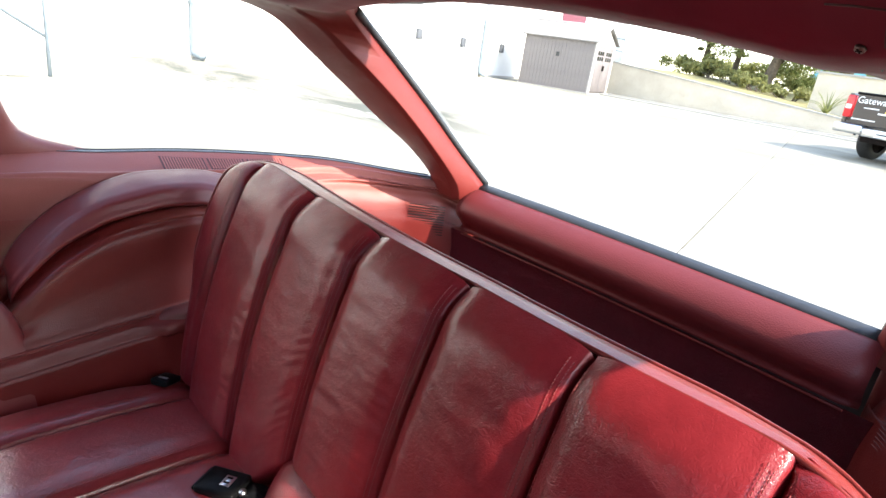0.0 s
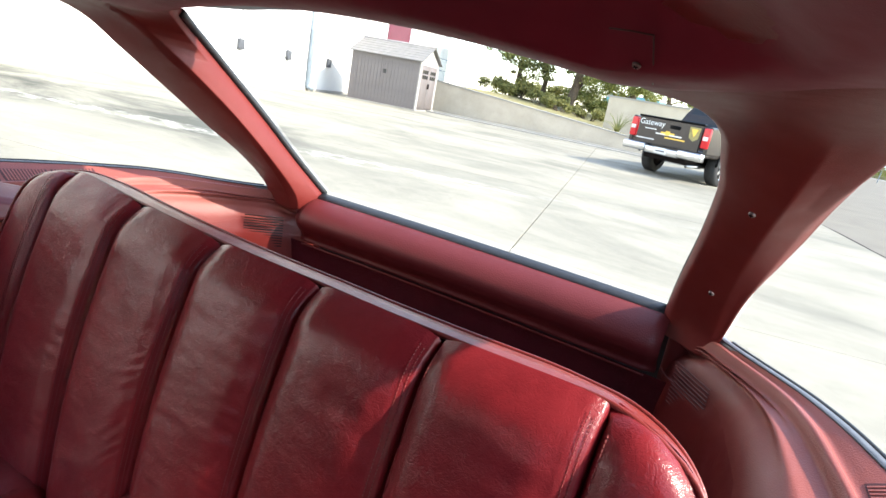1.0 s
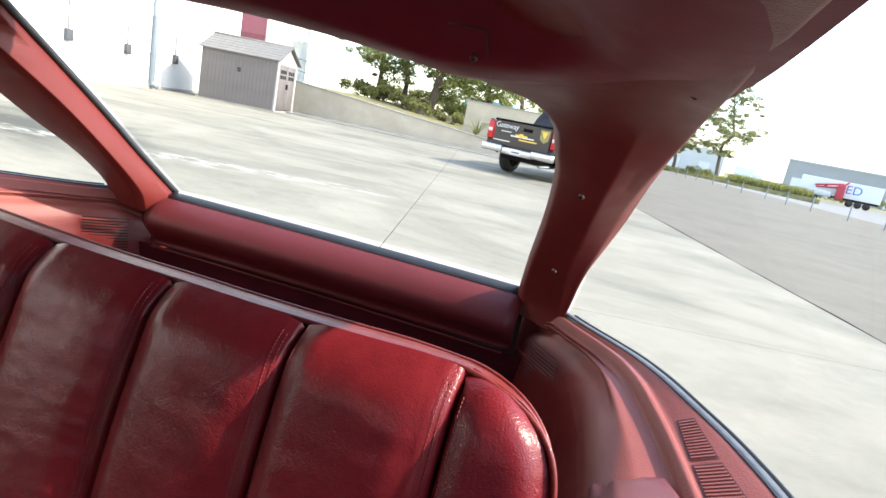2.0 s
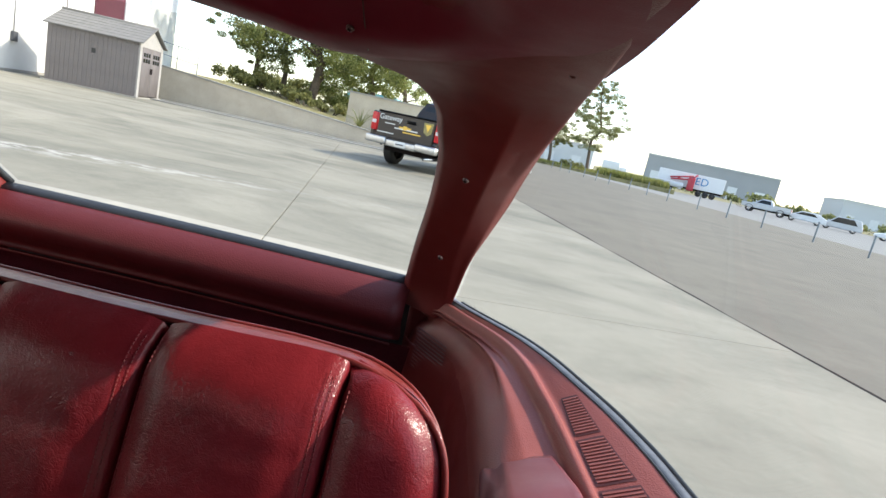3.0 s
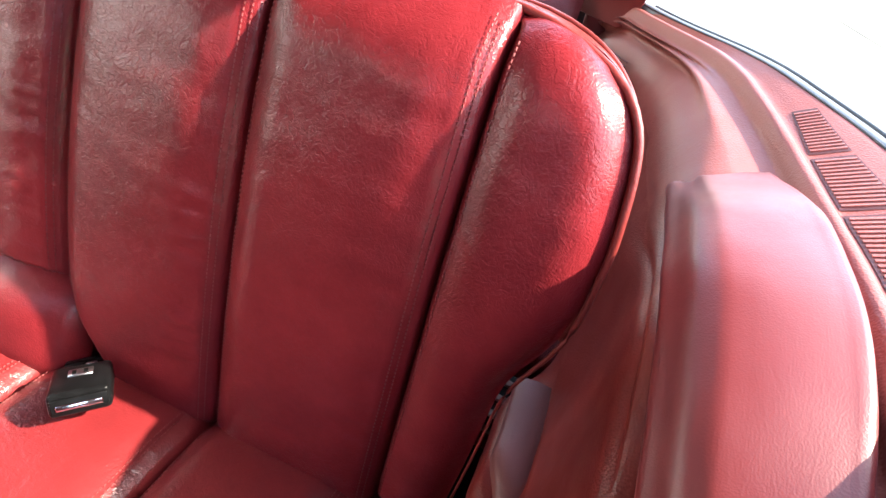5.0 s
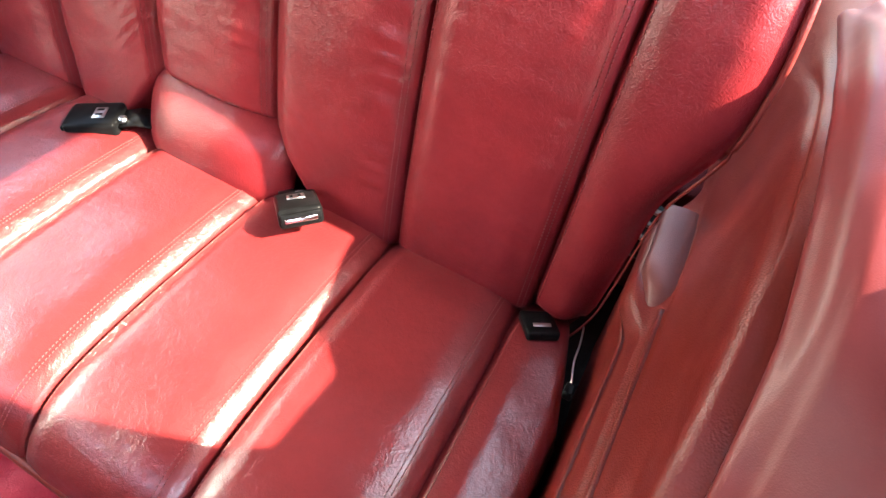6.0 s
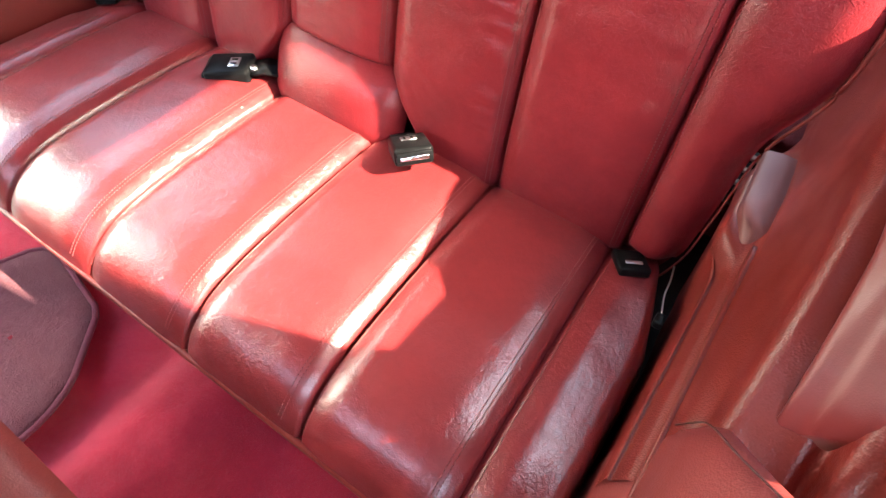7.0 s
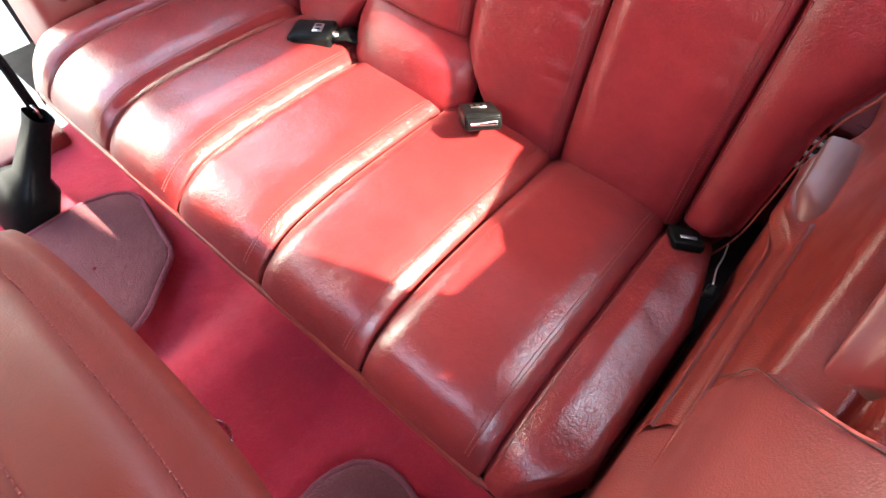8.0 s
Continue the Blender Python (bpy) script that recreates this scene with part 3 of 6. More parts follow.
def chain(pts, n):
    """A Catmull-Rom curve through pts with n steps from each point to the next."""
    p = [Vector(q) for q in pts]
    p = [2 * p[0] - p[1], *p, 2 * p[-1] - p[-2]]
    out = []
    for i in range(1, len(p) - 2):
        a, b, c, d = p[i - 1 : i + 3]
        for k in range(n):
            t = k / n
            out.append(0.5 * (2 * b + (c - a) * t + (2 * a - 5 * b + 4 * c - d) * t * t + (3 * b - a - 3 * c + d) * t ** 3))
    return out + [p[-2]]


def bead_at(y):
    """The raised edge between the wheel housing and the lower panel."""
    return 0.631 - 0.06 * max(0.0, y + 0.10), 0.500 + 0.12 * (y + 0.28)


def quarter_panel(sx):
    """The moulded trim below the quarter window, from behind the door to the tailgate."""
    name = "wall_left" if sx < 0 else "wall_right"
    def section(y):
        xb = eased(BELT, y, 0.05)
        xr = xb - eased(RIDGE_GAP, y, 0.07)
        w = smooth(-0.07, 0.06, y)           # 0 beside the cushion, 1 beside the load floor
        shelf_in = min(xr - 0.03, eased(SHELF_IN, y, 0.06))
        top = belt_z(y) - 0.03 * smooth(0.50, 0.60, y)
        fall = 0.36 * eased(RIDGE_GAP, y, 0.07)    # the strip with the vents slopes inwards
        lo = [(xb + 0.012, top - 0.012), (xb, top), ((xb + xr) / 2 + 0.006, top - 0.45 * fall), (xr + 0.012, top - fall - 0.001), (xr + 0.004, top - fall + 0.0015), (xr - 0.002, top - fall), (xr - 0.006, top - fall - 0.007), (xr - 0.009, top - fall - 0.015)]
        top -= fall
        zo, zl, za, xl = eased(PAD_OUT, y), eased(PAD_LIP, y), eased(ARCH, y), eased(LIP_X, y)
        bx, bz = bead_at(y)
        xo = min(0.772, xr - 0.012)
        wide = 0.024 * smooth(-0.21, -0.15, y)
        front = [(xo, min(zo, top - 0.030)), (xo - 0.03, zo - 0.022), (xl + 0.038, zl - 0.018), (xl + 0.024, zl - 0.016), (xl + 0.012, zl - 0.020), ((xl + 0.658) / 2 + 0.003, (zl + za) / 2 - 0.008), (0.662, za + 0.006), (0.656, za - 0.004), (0.6535, za - 0.022),
                 (0.650, (za + bz) / 2), (bx + 0.007, bz + 0.024), (bx + 0.002, bz + 0.006), (bx - 0.005 - wide * 0.3, bz - 0.005), (bx - 0.011 - wide, bz - 0.013), (bx - 0.018 - wide, bz - 0.034), (bx - 0.025 - wide * 0.5, bz - 0.070), (bx - 0.028, 0.10)]
        rear = [(xr - 0.014, top - 0.018), ((xr + shelf_in) / 2 + 0.014, top - 0.021), ((xr + shelf_in) / 2, top - 0.024), (shelf_in + 0.034, top - 0.034), (shelf_in + 0.020, top - 0.050), (shelf_in + 0.009, top - 0.070), (shelf_in + 0.002, top - 0.094), (shelf_in - 0.004, 0.68), (shelf_in - 0.007, 0.65),
                (shelf_in - 0.010, 0.61), (shelf_in - 0.012, 0.57), (shelf_in - 0.013, 0.55), (shelf_in - 0.014, 0.52), (shelf_in - 0.014, 0.48), (shelf_in - 0.013, 0.42), (shelf_in - 0.012, 0.34), (shelf_in - 0.010, 0.12)]
        lo += [(f[0] * (1 - w) + r[0] * w, f[1] * (1 - w) + r[1] * w) for f, r in zip(front, rear)]
        return lo

    bm = grid([chain([(sx * x, y, z) for x, z in section(y)], 5) for y in np.linspace(-0.46, 0.60, 150)], flip=sx < 0)
    bmesh.ops.recalc_face_normals(bm, faces=bm.faces[:])
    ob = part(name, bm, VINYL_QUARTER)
    tagged(ob, "moulded red vinyl quarter trim panel below the curved side window", "trim panel", kind="structure")

    # arched pad over the wheel housing: a padded top, a creased inner side and an overhanging lip
    rows = []
    n = 60
    for i in range(n):
        u = i / (n - 1)
        y = 0.070 - 0.478 * u
        end = min(1.0, i / 1.0, (n - 1 - i) / 3.5)
        end = math.sqrt(max(0.0, 1 - (1 - end) ** 2))
        xr = eased(BELT, y) - eased(RIDGE_GAP, y, 0.07)
        xl, zl, zo = interp(LIP_X, y), eased(PAD_LIP, y, 0.02), eased(PAD_OUT, y, 0.02)
        xo = min(0.772, xr - 0.016) - 0.010 * smooth(0.9, 1.0, u)
        fat = 0.014 * smooth(0.0, 0.25, u) + 0.015
        sink = 0.016 * smooth(0.72, 1.0, u)
        zo, zl, fat = zo - sink * 0.6, zl - sink, fat * (1 - 0.55 * smooth(0.7, 1.0, u))
        crease_x, crease_z = xl + 0.013, zl + fat
        pts = [(xo + 0.004, zo - 0.03), (xo + 0.003, zo - 0.006), (xo - 0.002, zo + 0.003)]
        for k in range(1, 8):
            q = k / 8
            pts.append((xo + (crease_x - xo) * q, zo + (crease_z - zo) * q + 0.003 + 0.012 * q * (1 - q)))
        pts += [(crease_x + 0.004, crease_z + 0.002), (crease_x - 0.003, crease_z - 0.004), (xl + 0.004, zl + 0.009), (xl, zl + 0.002), (xl + 0.001, zl - 0.005), (xl + 0.008, zl - 0.009), (xl + 0.03, zl - 0.012)]
        mid = Vector(((xo + xl) / 2 + 0.01, y, (zo + zl) / 2 - 0.02))
        line = spline([(x, y, z) for x, z in pts], 40)
        rows.append([mid.lerp(q, 0.95 + 0.05 * end) + Vector((0, (0.006 if u < 0.5 else -0.006) * (end - 1), -0.008 * (1 - end) + wrinkle(q.x, y, 4.0, 0.0008))) for q in line])
    bm = grid([[Vector((sx * q.x, q.y - (0.012 if sx < 0 else 0.0), q.z)) for q in r] for r in rows])
    bm.verts.ensure_lookup_table()
    bm.faces.new([bm.verts[k] for k in range(40)])
    bm.faces.new([bm.verts[(n - 1) * 40 + k] for k in range(40)])
    bmesh.ops.recalc_face_normals(bm, faces=bm.faces[:])
    part("arm_pad", bm, PAD, ob, "padded red leather pad curving down over the wheel arch")

    # bright weatherstrip along the window's foot
    foot = [(eased(BELT, y), y, belt_z(y)) for y in np.linspace(-0.30, 0.545, 62)]
    band = grid([[Vector((sx * (x + dx), y, z + dz)) for dx, dz in ((-0.004, -0.006), (-0.002, 0.0005), (0.003, 0.0022), (0.009, 0.0020), (0.014, 0.0), (0.020, -0.020), (0.030, -0.030))] for x, y, z in foot])
    bmesh.ops.recalc_face_normals(band, faces=band.faces[:])
    part("window_moulding", band, SEAL_GREY, ob, "weathered grey window moulding")
    part("seal_edge", tube([(sx * (x - 0.003), y, z) for x, y, z in foot], 0.0014, 6), RUBBER, ob, "thin dark line of rubber")
    path = [(sx * (eased(BELT, y) + 0.012), y + 0.002, belt_z(y) + 0.001) for y in np.linspace(-0.30, 0.515, 50)]
    part("seal_lip", tube(path, 0.0034, 8), RUBBER, ob, "thin black rubber lip")

    # three vents: the dark bed lies on the ledge, slot shade in its colour
    bpy.context.view_layer.update()
    slat = bmesh.new()
    box((-0.5, -0.0016, -0.002), (0.5, 0.0016, 0.0003), bm=slat)
    me = bpy.data.meshes.new("slat")
    slat.to_mesh(me)
    slat.free()
    me.materials.append(VINYL_SLAT)

    def ledge(x, y):
        return ob.ray_cast((sx * x, y, 1.0), (0, 0, -1))[1].z

    def vent_edges(y):
        xr = eased(BELT, y) - eased(RIDGE_GAP, y, 0.07)
        return max(interp(VENT_IN, y), xr + 0.010), interp(VENT_OUT, y)

    for y1, y0 in ((0.170, 0.090), (0.083, 0.001), (-0.006, -0.100)):
        bed = grid([[Vector((sx * (a + (b - a) * k / 4), y, ledge(a + (b - a) * k / 4, y) + 0.0007)) for k in range(5)]
                    for y in np.linspace(y0, y1, 12) for a, b in (vent_edges(y),)])
        bmesh.ops.recalc_face_normals(bed, faces=bed.faces[:])
        vent = part("vent", bed, VENT_BED, ob, "dark red slotted air vent")
        count = int((y1 - y0) / 0.0056)
        for i in range(1, count):
            y = y0 + (y1 - y0) * i / count
            a, b = vent_edges(y)
            za, zb = ledge(a, y), ledge(b, y)
            ang = math.degrees(math.atan2(zb - za, b - a)) * -sx
            shared("slat", me, vent, pose(sx * (a + b) / 2, y, (za + zb) / 2 + 0.0014, 0, ang, 0) @ Matrix.Diagonal((b - a, 1, 1, 1)))
    # loudspeaker slots beside the tailgate
    for i in range(12):
        z = 0.660 + i * 0.0072
        me2 = bpy.data.meshes.new("slot") if i == 0 else me2
        if i == 0:
            bmx = rounded_box((-0.0012, -0.050, -0.0013), (0.0012, 0.050, 0.0013), 0.001, 1)
            bmx.to_mesh(me2)
            bmx.free()
            me2.materials.append(DARK if sx < 0 else VENT_BED)
        shared("slot", me2, ob, pose(sx * 0.5405, 0.490, z - 0.01, 0, 0, sx * 41))
    # edge that runs along the lower panel, and its cap beside the seat back
    cap = []
    for y in np.linspace(-0.040, -0.178, 20):
        bx, bz = bead_at(y)
        k = smooth(-0.120, -0.178, y)
        left = -0.038 + 0.018 * k
        lift = 0.006 - 0.014 * smooth(-0.150, -0.178, y)
        cap.append([Vector((sx * (bx + dx + 0.004), y, bz + dz + lift)) for dx, dz in ((left, -0.03), (left, -0.006), (left + 0.003, -0.001), (left * 0.5, 0.0025), (0.004, 0.001), (0.008, -0.004), (0.010, -0.03))])
    bm = grid(cap)
    bmesh.ops.recalc_face_normals(bm, faces=bm.faces[:])
    part("latch_cover", bm, COVER, ob, "faded mauve plastic latch cover")

    bead = [Vector((sx * bead_at(y)[0], y, bead_at(y)[1] + 0.001)) for y in np.linspace(-0.175, -0.62, 50)]
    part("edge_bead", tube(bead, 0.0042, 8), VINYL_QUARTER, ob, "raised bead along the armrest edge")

    # trim ahead of the joint, foot of the door pillar
    joint = [(0.30, -0.395), (0.48, -0.398), (0.55, -0.418), (0.58, -0.432), (0.65, -0.492), (0.72, -0.54), (0.80, -0.59), (0.83, -0.60)]
    prof = [(0.85, 0.825), (0.80, 0.800), (0.768, 0.765), (0.730, 0.730), (0.704, 0.690), (0.684, 0.650), (0.667, 0.610), (0.657, 0.578), (0.652, 0.545), (0.647, 0.515), (0.643, 0.488), (0.634, 0.462), (0.624, 0.435), (0.616, 0.40), (0.612, 0.28), (0.612, 0.08)]
    secs = []
    for k, dx in ((0.0, 0.004), (0.03, -0.004), (0.12, -0.006), (0.5, -0.006), (0.85, -0.004), (0.96, 0.03), (1.0, 0.14)):
        secs.append([(sx * min(0.86, x + dx), interp(joint, z) * (1 - k) + (-0.66 if sx > 0 else -0.500) * k, z) for x, z in prof])
    bm = loft(secs, 34, 46, flip=sx < 0)
    bmesh.ops.recalc_face_normals(bm, faces=bm.faces[:])
    solid(part("lower_pillar_trim", bm, VINYL_PANEL, ob, "red vinyl pillar trim, coloured paler for the light on it"), 0.010, 0)
    seam = spline([(sx * (interp(sorted((z, x) for x, z in prof), z) - 0.010), interp(joint, z) + 0.001, z) for z in (0.498, 0.53, 0.57, 0.62, 0.68, 0.74, 0.79)], 40)
    if sx > 0:
        part("panel_joint", tube(seam, 0.0008, 6), DARK_TRIM, ob, "dark joint between the trim panels")
    # upper door pillar
    secs = []
    ahead = 0.0 if sx > 0 else 0.10
    for y0, y1, z, x in ((-0.64, -0.24, 0.815, 0.860), (-0.635, -0.305, 0.834, 0.852), (-0.63, -0.345, 0.850, 0.845), (-0.62, -0.375, 0.880, 0.832), (-0.58, -0.405, 0.98, 0.785), (-0.55, -0.42, 1.10, 0.722), (-0.55, -0.42, 1.20, 0.675)):
        y0 = min(y0 + ahead, y1 - 0.06)
        secs.append([(sx * (x + 0.03), y1 + 0.01, z), (sx * x, y1, z), (sx * (x - 0.018), (y0 + y1) / 2, z), (sx * x, y0, z), (sx * (x + 0.03), y0 - 0.01, z)])
    bm = loft(secs, 24, 20, flip=sx > 0)
    bmesh.ops.recalc_face_normals(bm, faces=bm.faces[:])
    solid(part("door_pillar", bm, VINYL_LIGHT, ob, "faded red vinyl door pillar trim"), 0.01, 0)
    # outer skin
    rows = []
    for y in np.linspace(-0.56 if sx > 0 else -0.49, 0.60, 30):
        xb = interp(BELT, y) + 0.03
        rows.append([Vector((sx * xb, y + 0.02 * (y > 0.4), belt_z(y) - 0.018 - 0.02 * smooth(0.42, 0.50, y))), Vector((sx * (xb + 0.03), y + 0.03 * (y > 0.4), 0.70)), Vector((sx * (xb + 0.04), y, 0.5)), Vector((sx * xb, y, 0.22))])
    solid(part("outer_skin", grid(rows), CAR_PAINT, ob, "painted outer body"), 0.004, 0)
    return ob


PAD = grained("pad_vinyl", (0.154, 0.0185, 0.0185), (0.126, 0.0142, 0.0147), 0.42, 820.0, 0.09, 0.26)
PAD.node_tree.nodes["Principled BSDF"].inputs["Sheen Weight"].default_value = 0.03
PAD.node_tree.nodes["Principled BSDF"].inputs["Sheen Roughness"].default_value = 0.45
PAD.node_tree.nodes["Principled BSDF"].inputs["Coat IOR"].default_value = 1.62
wall_left = quarter_panel(-1)
wall_right = quarter_panel(1)


def rear_pillar(sx):
    name = "pillar_left" if sx < 0 else "pillar_right"
    secs = []
    for (a, c, b), wide in zip(zip(P_IN, P_CR, P_OUT), (0.0, 0.0, 0.004, 0.012, 0.018, 0.018, 0.012, 0.006, 0.003, 0.003, 0.003, 0.003)):
        a, c, b = Vector(a), Vector(c), Vector(b)
        wide *= 1.0 if sx > 0 else 0.0
        b += Vector((0.0, 0.93, -0.10)) * (wide * 5.0)      # the outer face turns away towards the glass
        m = a.lerp(c, 0.13) + Vector((0.0, -0.010, -0.006))
        o1, o2 = a + Vector((0.012, 0.026, 0.018)), b + Vector((wide, 0.022, 0.015))
        if sx < 0:
            turn = smooth(1.185, 1.10, a.z) * smooth(0.70, 0.80, a.z)
            edge = a.lerp(c, 0.62) + Vector((-0.055, -0.052, 0.012)) * turn
            m = a.lerp(edge, 1 - 0.12 * turn) if turn > 0.02 else m
            c = edge.lerp(c, 0.25)
            a = a.lerp(edge, 0.06 * turn)
        secs.append([(sx * p.x, p.y, p.z) for p in (o1, a, m, c + Vector((-0.003, -0.004, -0.003)), c.lerp(b, 0.5), b, o2)])
    fine = [[Vector(p) for p in s] for s in secs]
    cols = [spline([s[j] for s in fine], 60) for j in range(7)]
    rows = [[cols[j][i] for j in range(7)] for i in range(60)]
    bm = grid(rows, closed=True)
    bm.verts.ensure_lookup_table()
    bm.faces.new([bm.verts[k] for k in range(7)])
    bmesh.ops.recalc_face_normals(bm, faces=bm.faces[:])
    ob = part(name, bm, VINYL)
    sharp_edges(ob, 0.005, 2, 18)
    return tagged(ob, "sloping red vinyl rear pillar trim with countersunk screws", "pillar", kind="structure")


pillar_left = rear_pillar(-1)
pillar_right = rear_pillar(1)


def header_edge(x):
    """Rear rim of the headliner."""
    a = abs(x)
    if a <= 0.40:
        return 0.070 + 0.19 * a * a, 1.205 - 0.19 * a * a
    t = (a - 0.40) / 0.28
    return 0.100 - 0.11 * t, 1.1746 + 0.008 * t


def roof():
    rows = []
    for d in (-0.006, 0.0, 0.012, 0.03, 0.055, 0.08, 0.10, 0.115, 0.13, 0.15, 0.18, 0.24, 0.35, 0.55, 0.9, 1.4):
        row = []
        for x in np.linspace(-0.672, 0.672, 69):
            a = abs(x)
            y0, z0 = header_edge(x)
            high = 1.250 - 0.108 * x * x
            f = smooth(0.10, 0.165, d) * (1 - smooth(0.50, 0.60, a)) + smooth(0.1, 0.5, d) * smooth(0.50, 0.60, a)
            z = z0 * (1 - f) + high * f
            z -= 0.010 * smooth(0.0, 0.03, d) * (1 - smooth(0.06, 0.12, d)) * (1 - smooth(0.45, 0.62, a))
            z += 0.010 * (d < -0.001)
            row.append(Vector((x, y0 - d, z + 0.002)))
        rows.append(row)
    bm = grid(rows)
    bmesh.ops.recalc_face_normals(bm, faces=bm.faces[:])
    ob = part("ceiling", bm, HEADLINER)
    tagged(ob, "dark red vinyl headliner with a moulded rear header", "headliner", kind="structure")
    # the rear overhang is unseen, added to shade the left shelf
    skin = grid([[Vector((x, header_edge(x)[0] + 0.03 - d, 1.290 - 0.10 * x * x - 0.065 * smooth(0.10, -0.10, d))) for x in np.linspace(-0.645, 0.645, 21)] for d in (-0.13, -0.06, 0.0, 0.1, 0.4, 0.9, 1.4)])
    solid(part("roof_skin", skin, CAR_PAINT, ob, "painted steel roof"), 0.004, 0)
    return ob


ceiling = roof()


def screw(p, axis, parent, r=0.006):
    axis = Vector(axis).normalized()
    s = part("screw", disc(p, axis, r, 0.0025, 14, r2=r * 0.8), SCREW, parent)
    slot = bmesh.new()
    m = Matrix.Translation(Vector(p) + axis * 0.0024) @ axis.to_track_quat("Z", "Y").to_matrix().to_4x4()
    box((-r * 0.55, -r * 0.12, 0), (r * 0.55, r * 0.12, 0.0006), bm=slot, m=m)
    box((-r * 0.12, -r * 0.55, 0), (r * 0.12, r * 0.55, 0.0007), bm=slot, m=m)
    part("screw_slot", slot, DARK, s, smooth=False)
    return s


# the tailgate: lower trim roll, seal and glass
def tailgate():
    prof = [(0.590, 0.786), (0.572, 0.784), (0.546, 0.771), (0.530, 0.753), (0.525, 0.738), (0.533, 0.721), (0.548, 0.704), (0.556, 0.690), (0.551, 0.678)]
    fine = spline([(0, y, z) for y, z in prof], 26)
    rows = []
    for x in np.linspace(-0.470, 0.470, 40):
        bow = 0.010 * (1 - (x / 0.470) ** 2)
        end = 0.012 * smooth(0.450, 0.470, abs(x))
        rows.append([Vector((x, p.y + bow + end, p.z)) for p in fine])
    bm = grid(rows)
    bmesh.ops.recalc_face_normals(bm, faces=bm.faces[:])
    ob = solid(part("wall_rear", bm, VINYL_ROLL), 0.006, 1)
    tagged(ob, "rounded red vinyl trim along the foot of the tailgate", "trim panel", kind="structure")
    low = grid([[Vector((x, y + 0.010 * (1 - (x / 0.46) ** 2), z)) for x in np.linspace(-0.52, 0.52, 20)] for y, z in ((0.552, 0.674), (0.556, 0.62), (0.552, 0.56), (0.53, 0.44))])
    part("lower_trim", low, CARGO_CARPET, ob, "crimson carpeted lower trim, darkened for shade")
    bead = [(x, 0.546 + 0.010 * (1 - (x / 0.46) ** 2), 0.672) for x in np.linspace(-0.455, 0.455, 30)]
    part("trim_bead", tube(bead, 0.0022, 6), VINYL, ob)
    # black seal round the opening
    path = [Vector((x, 0.597 + 0.010 * (1 - (x / 0.46) ** 2), 0.793)) for x in np.linspace(-0.455, 0.455, 30)]
    strip = grid([[p + Vector((0, -0.012, -0.006)) for p in path], [p + Vector((0, -0.006, 0.004)) for p in path], [p + Vector((0, 0.012, 0.010)) for p in path], [p + Vector((0, 0.03, -0.002)) for p in path]])
    bmesh.ops.recalc_face_normals(strip, faces=strip.faces[:])
    solid(part("seal", strip, RUBBER, ob, "black rubber weatherstrip"), 0.004, 0)
    for sx in (-1, 1):
        path = spline([(sx * (p[0] + 0.008), p[1] + 0.020, p[2] + 0.014) for p in P_IN[1:8]], 40)
        part("seal", tube(path, 0.0085, 8), RUBBER, ob, "black rubber weatherstrip")
        corner = rounded_box((min(sx * 0.474, sx * 0.60), 0.60, 0.40), (max(sx * 0.474, sx * 0.60), 0.65, 0.765), 0.012, 2)
        part("corner_trim", corner, VINYL, ob, "red vinyl corner trim beside the tailgate")
    # glass
    left = spline([(-p[0], p[1] + 0.03, p[2] + 0.02) for p in P_IN[1:8]], 16)
    rows = [[Vector((p.x + (-2 * p.x) * k / 12, p.y + 0.02 * (1 - (k / 6 - 1) ** 2), p.z)) for k in range(13)] for p in left]
    g = part("glass", grid(rows), GLASS, ob, "clear sloping tailgate glass")
    g.visible_shadow = False
    skin = grid([[Vector((x, y, z)) for x in np.linspace(-0.62, 0.62, 12)] for y, z in ((0.64, 0.750), (0.68, 0.70), (0.69, 0.45), (0.66, 0.25))])
    solid(part("outer_skin", skin, CAR_PAINT, ob, "painted outer body"), 0.004, 0)
    return ob


wall_rear = tailgate()

P_GLASS = [(p[0], p[1] + d, p[2]) for p, d in zip(P_OUT, (0.0, 0.0, 0.019, 0.056, 0.084, 0.084, 0.056, 0.028, 0.014, 0.014))]
for sx, nm in ((-1, "window_1"), (1, "window_2")):
    top = spline([(sx * (p[0] + 0.006), p[1] + 0.016, p[2] + 0.010) for p in P_GLASS] + [(sx * 0.69, -0.37, 1.20)], 24)
    foot = [Vector((sx * (eased(BELT, y) + 0.012), y, belt_z(y) + 0.002)) for y in np.linspace(0.512, -0.36, 24)]
    rows = []
    for a, b in zip(top, foot):
        rows.append([b.lerp(a, k / 8) + Vector((sx * 0.035 * math.sin(math.pi * k / 8) * min(1, (a - b).length / 0.3), 0, 0)) for k in range(9)])
    g = part(nm, grid(rows), GLASS)
    g.visible_shadow = False
    tagged(g, "large clear curved quarter window", "window", kind="structure")

# screws on the pillars and header
for sx, par in ((1, pillar_right),):
    screw((sx * 0.533, 0.375, 0.909), (-sx * 0.25, -0.75, -0.6), par, 0.0045)
    screw((sx * 0.556, 0.220, 1.053), (-sx * 0.25, -0.75, -0.6), par, 0.0045)
    screw((sx * 0.6432, -0.0353, 1.1789), (sx * 0.11, 0.12, -0.99), par, 0.006)
    screw((sx * 0.4412, -0.0264, 1.1806), (-sx * 0.18, -0.47, -0.86), ceiling, 0.0042)

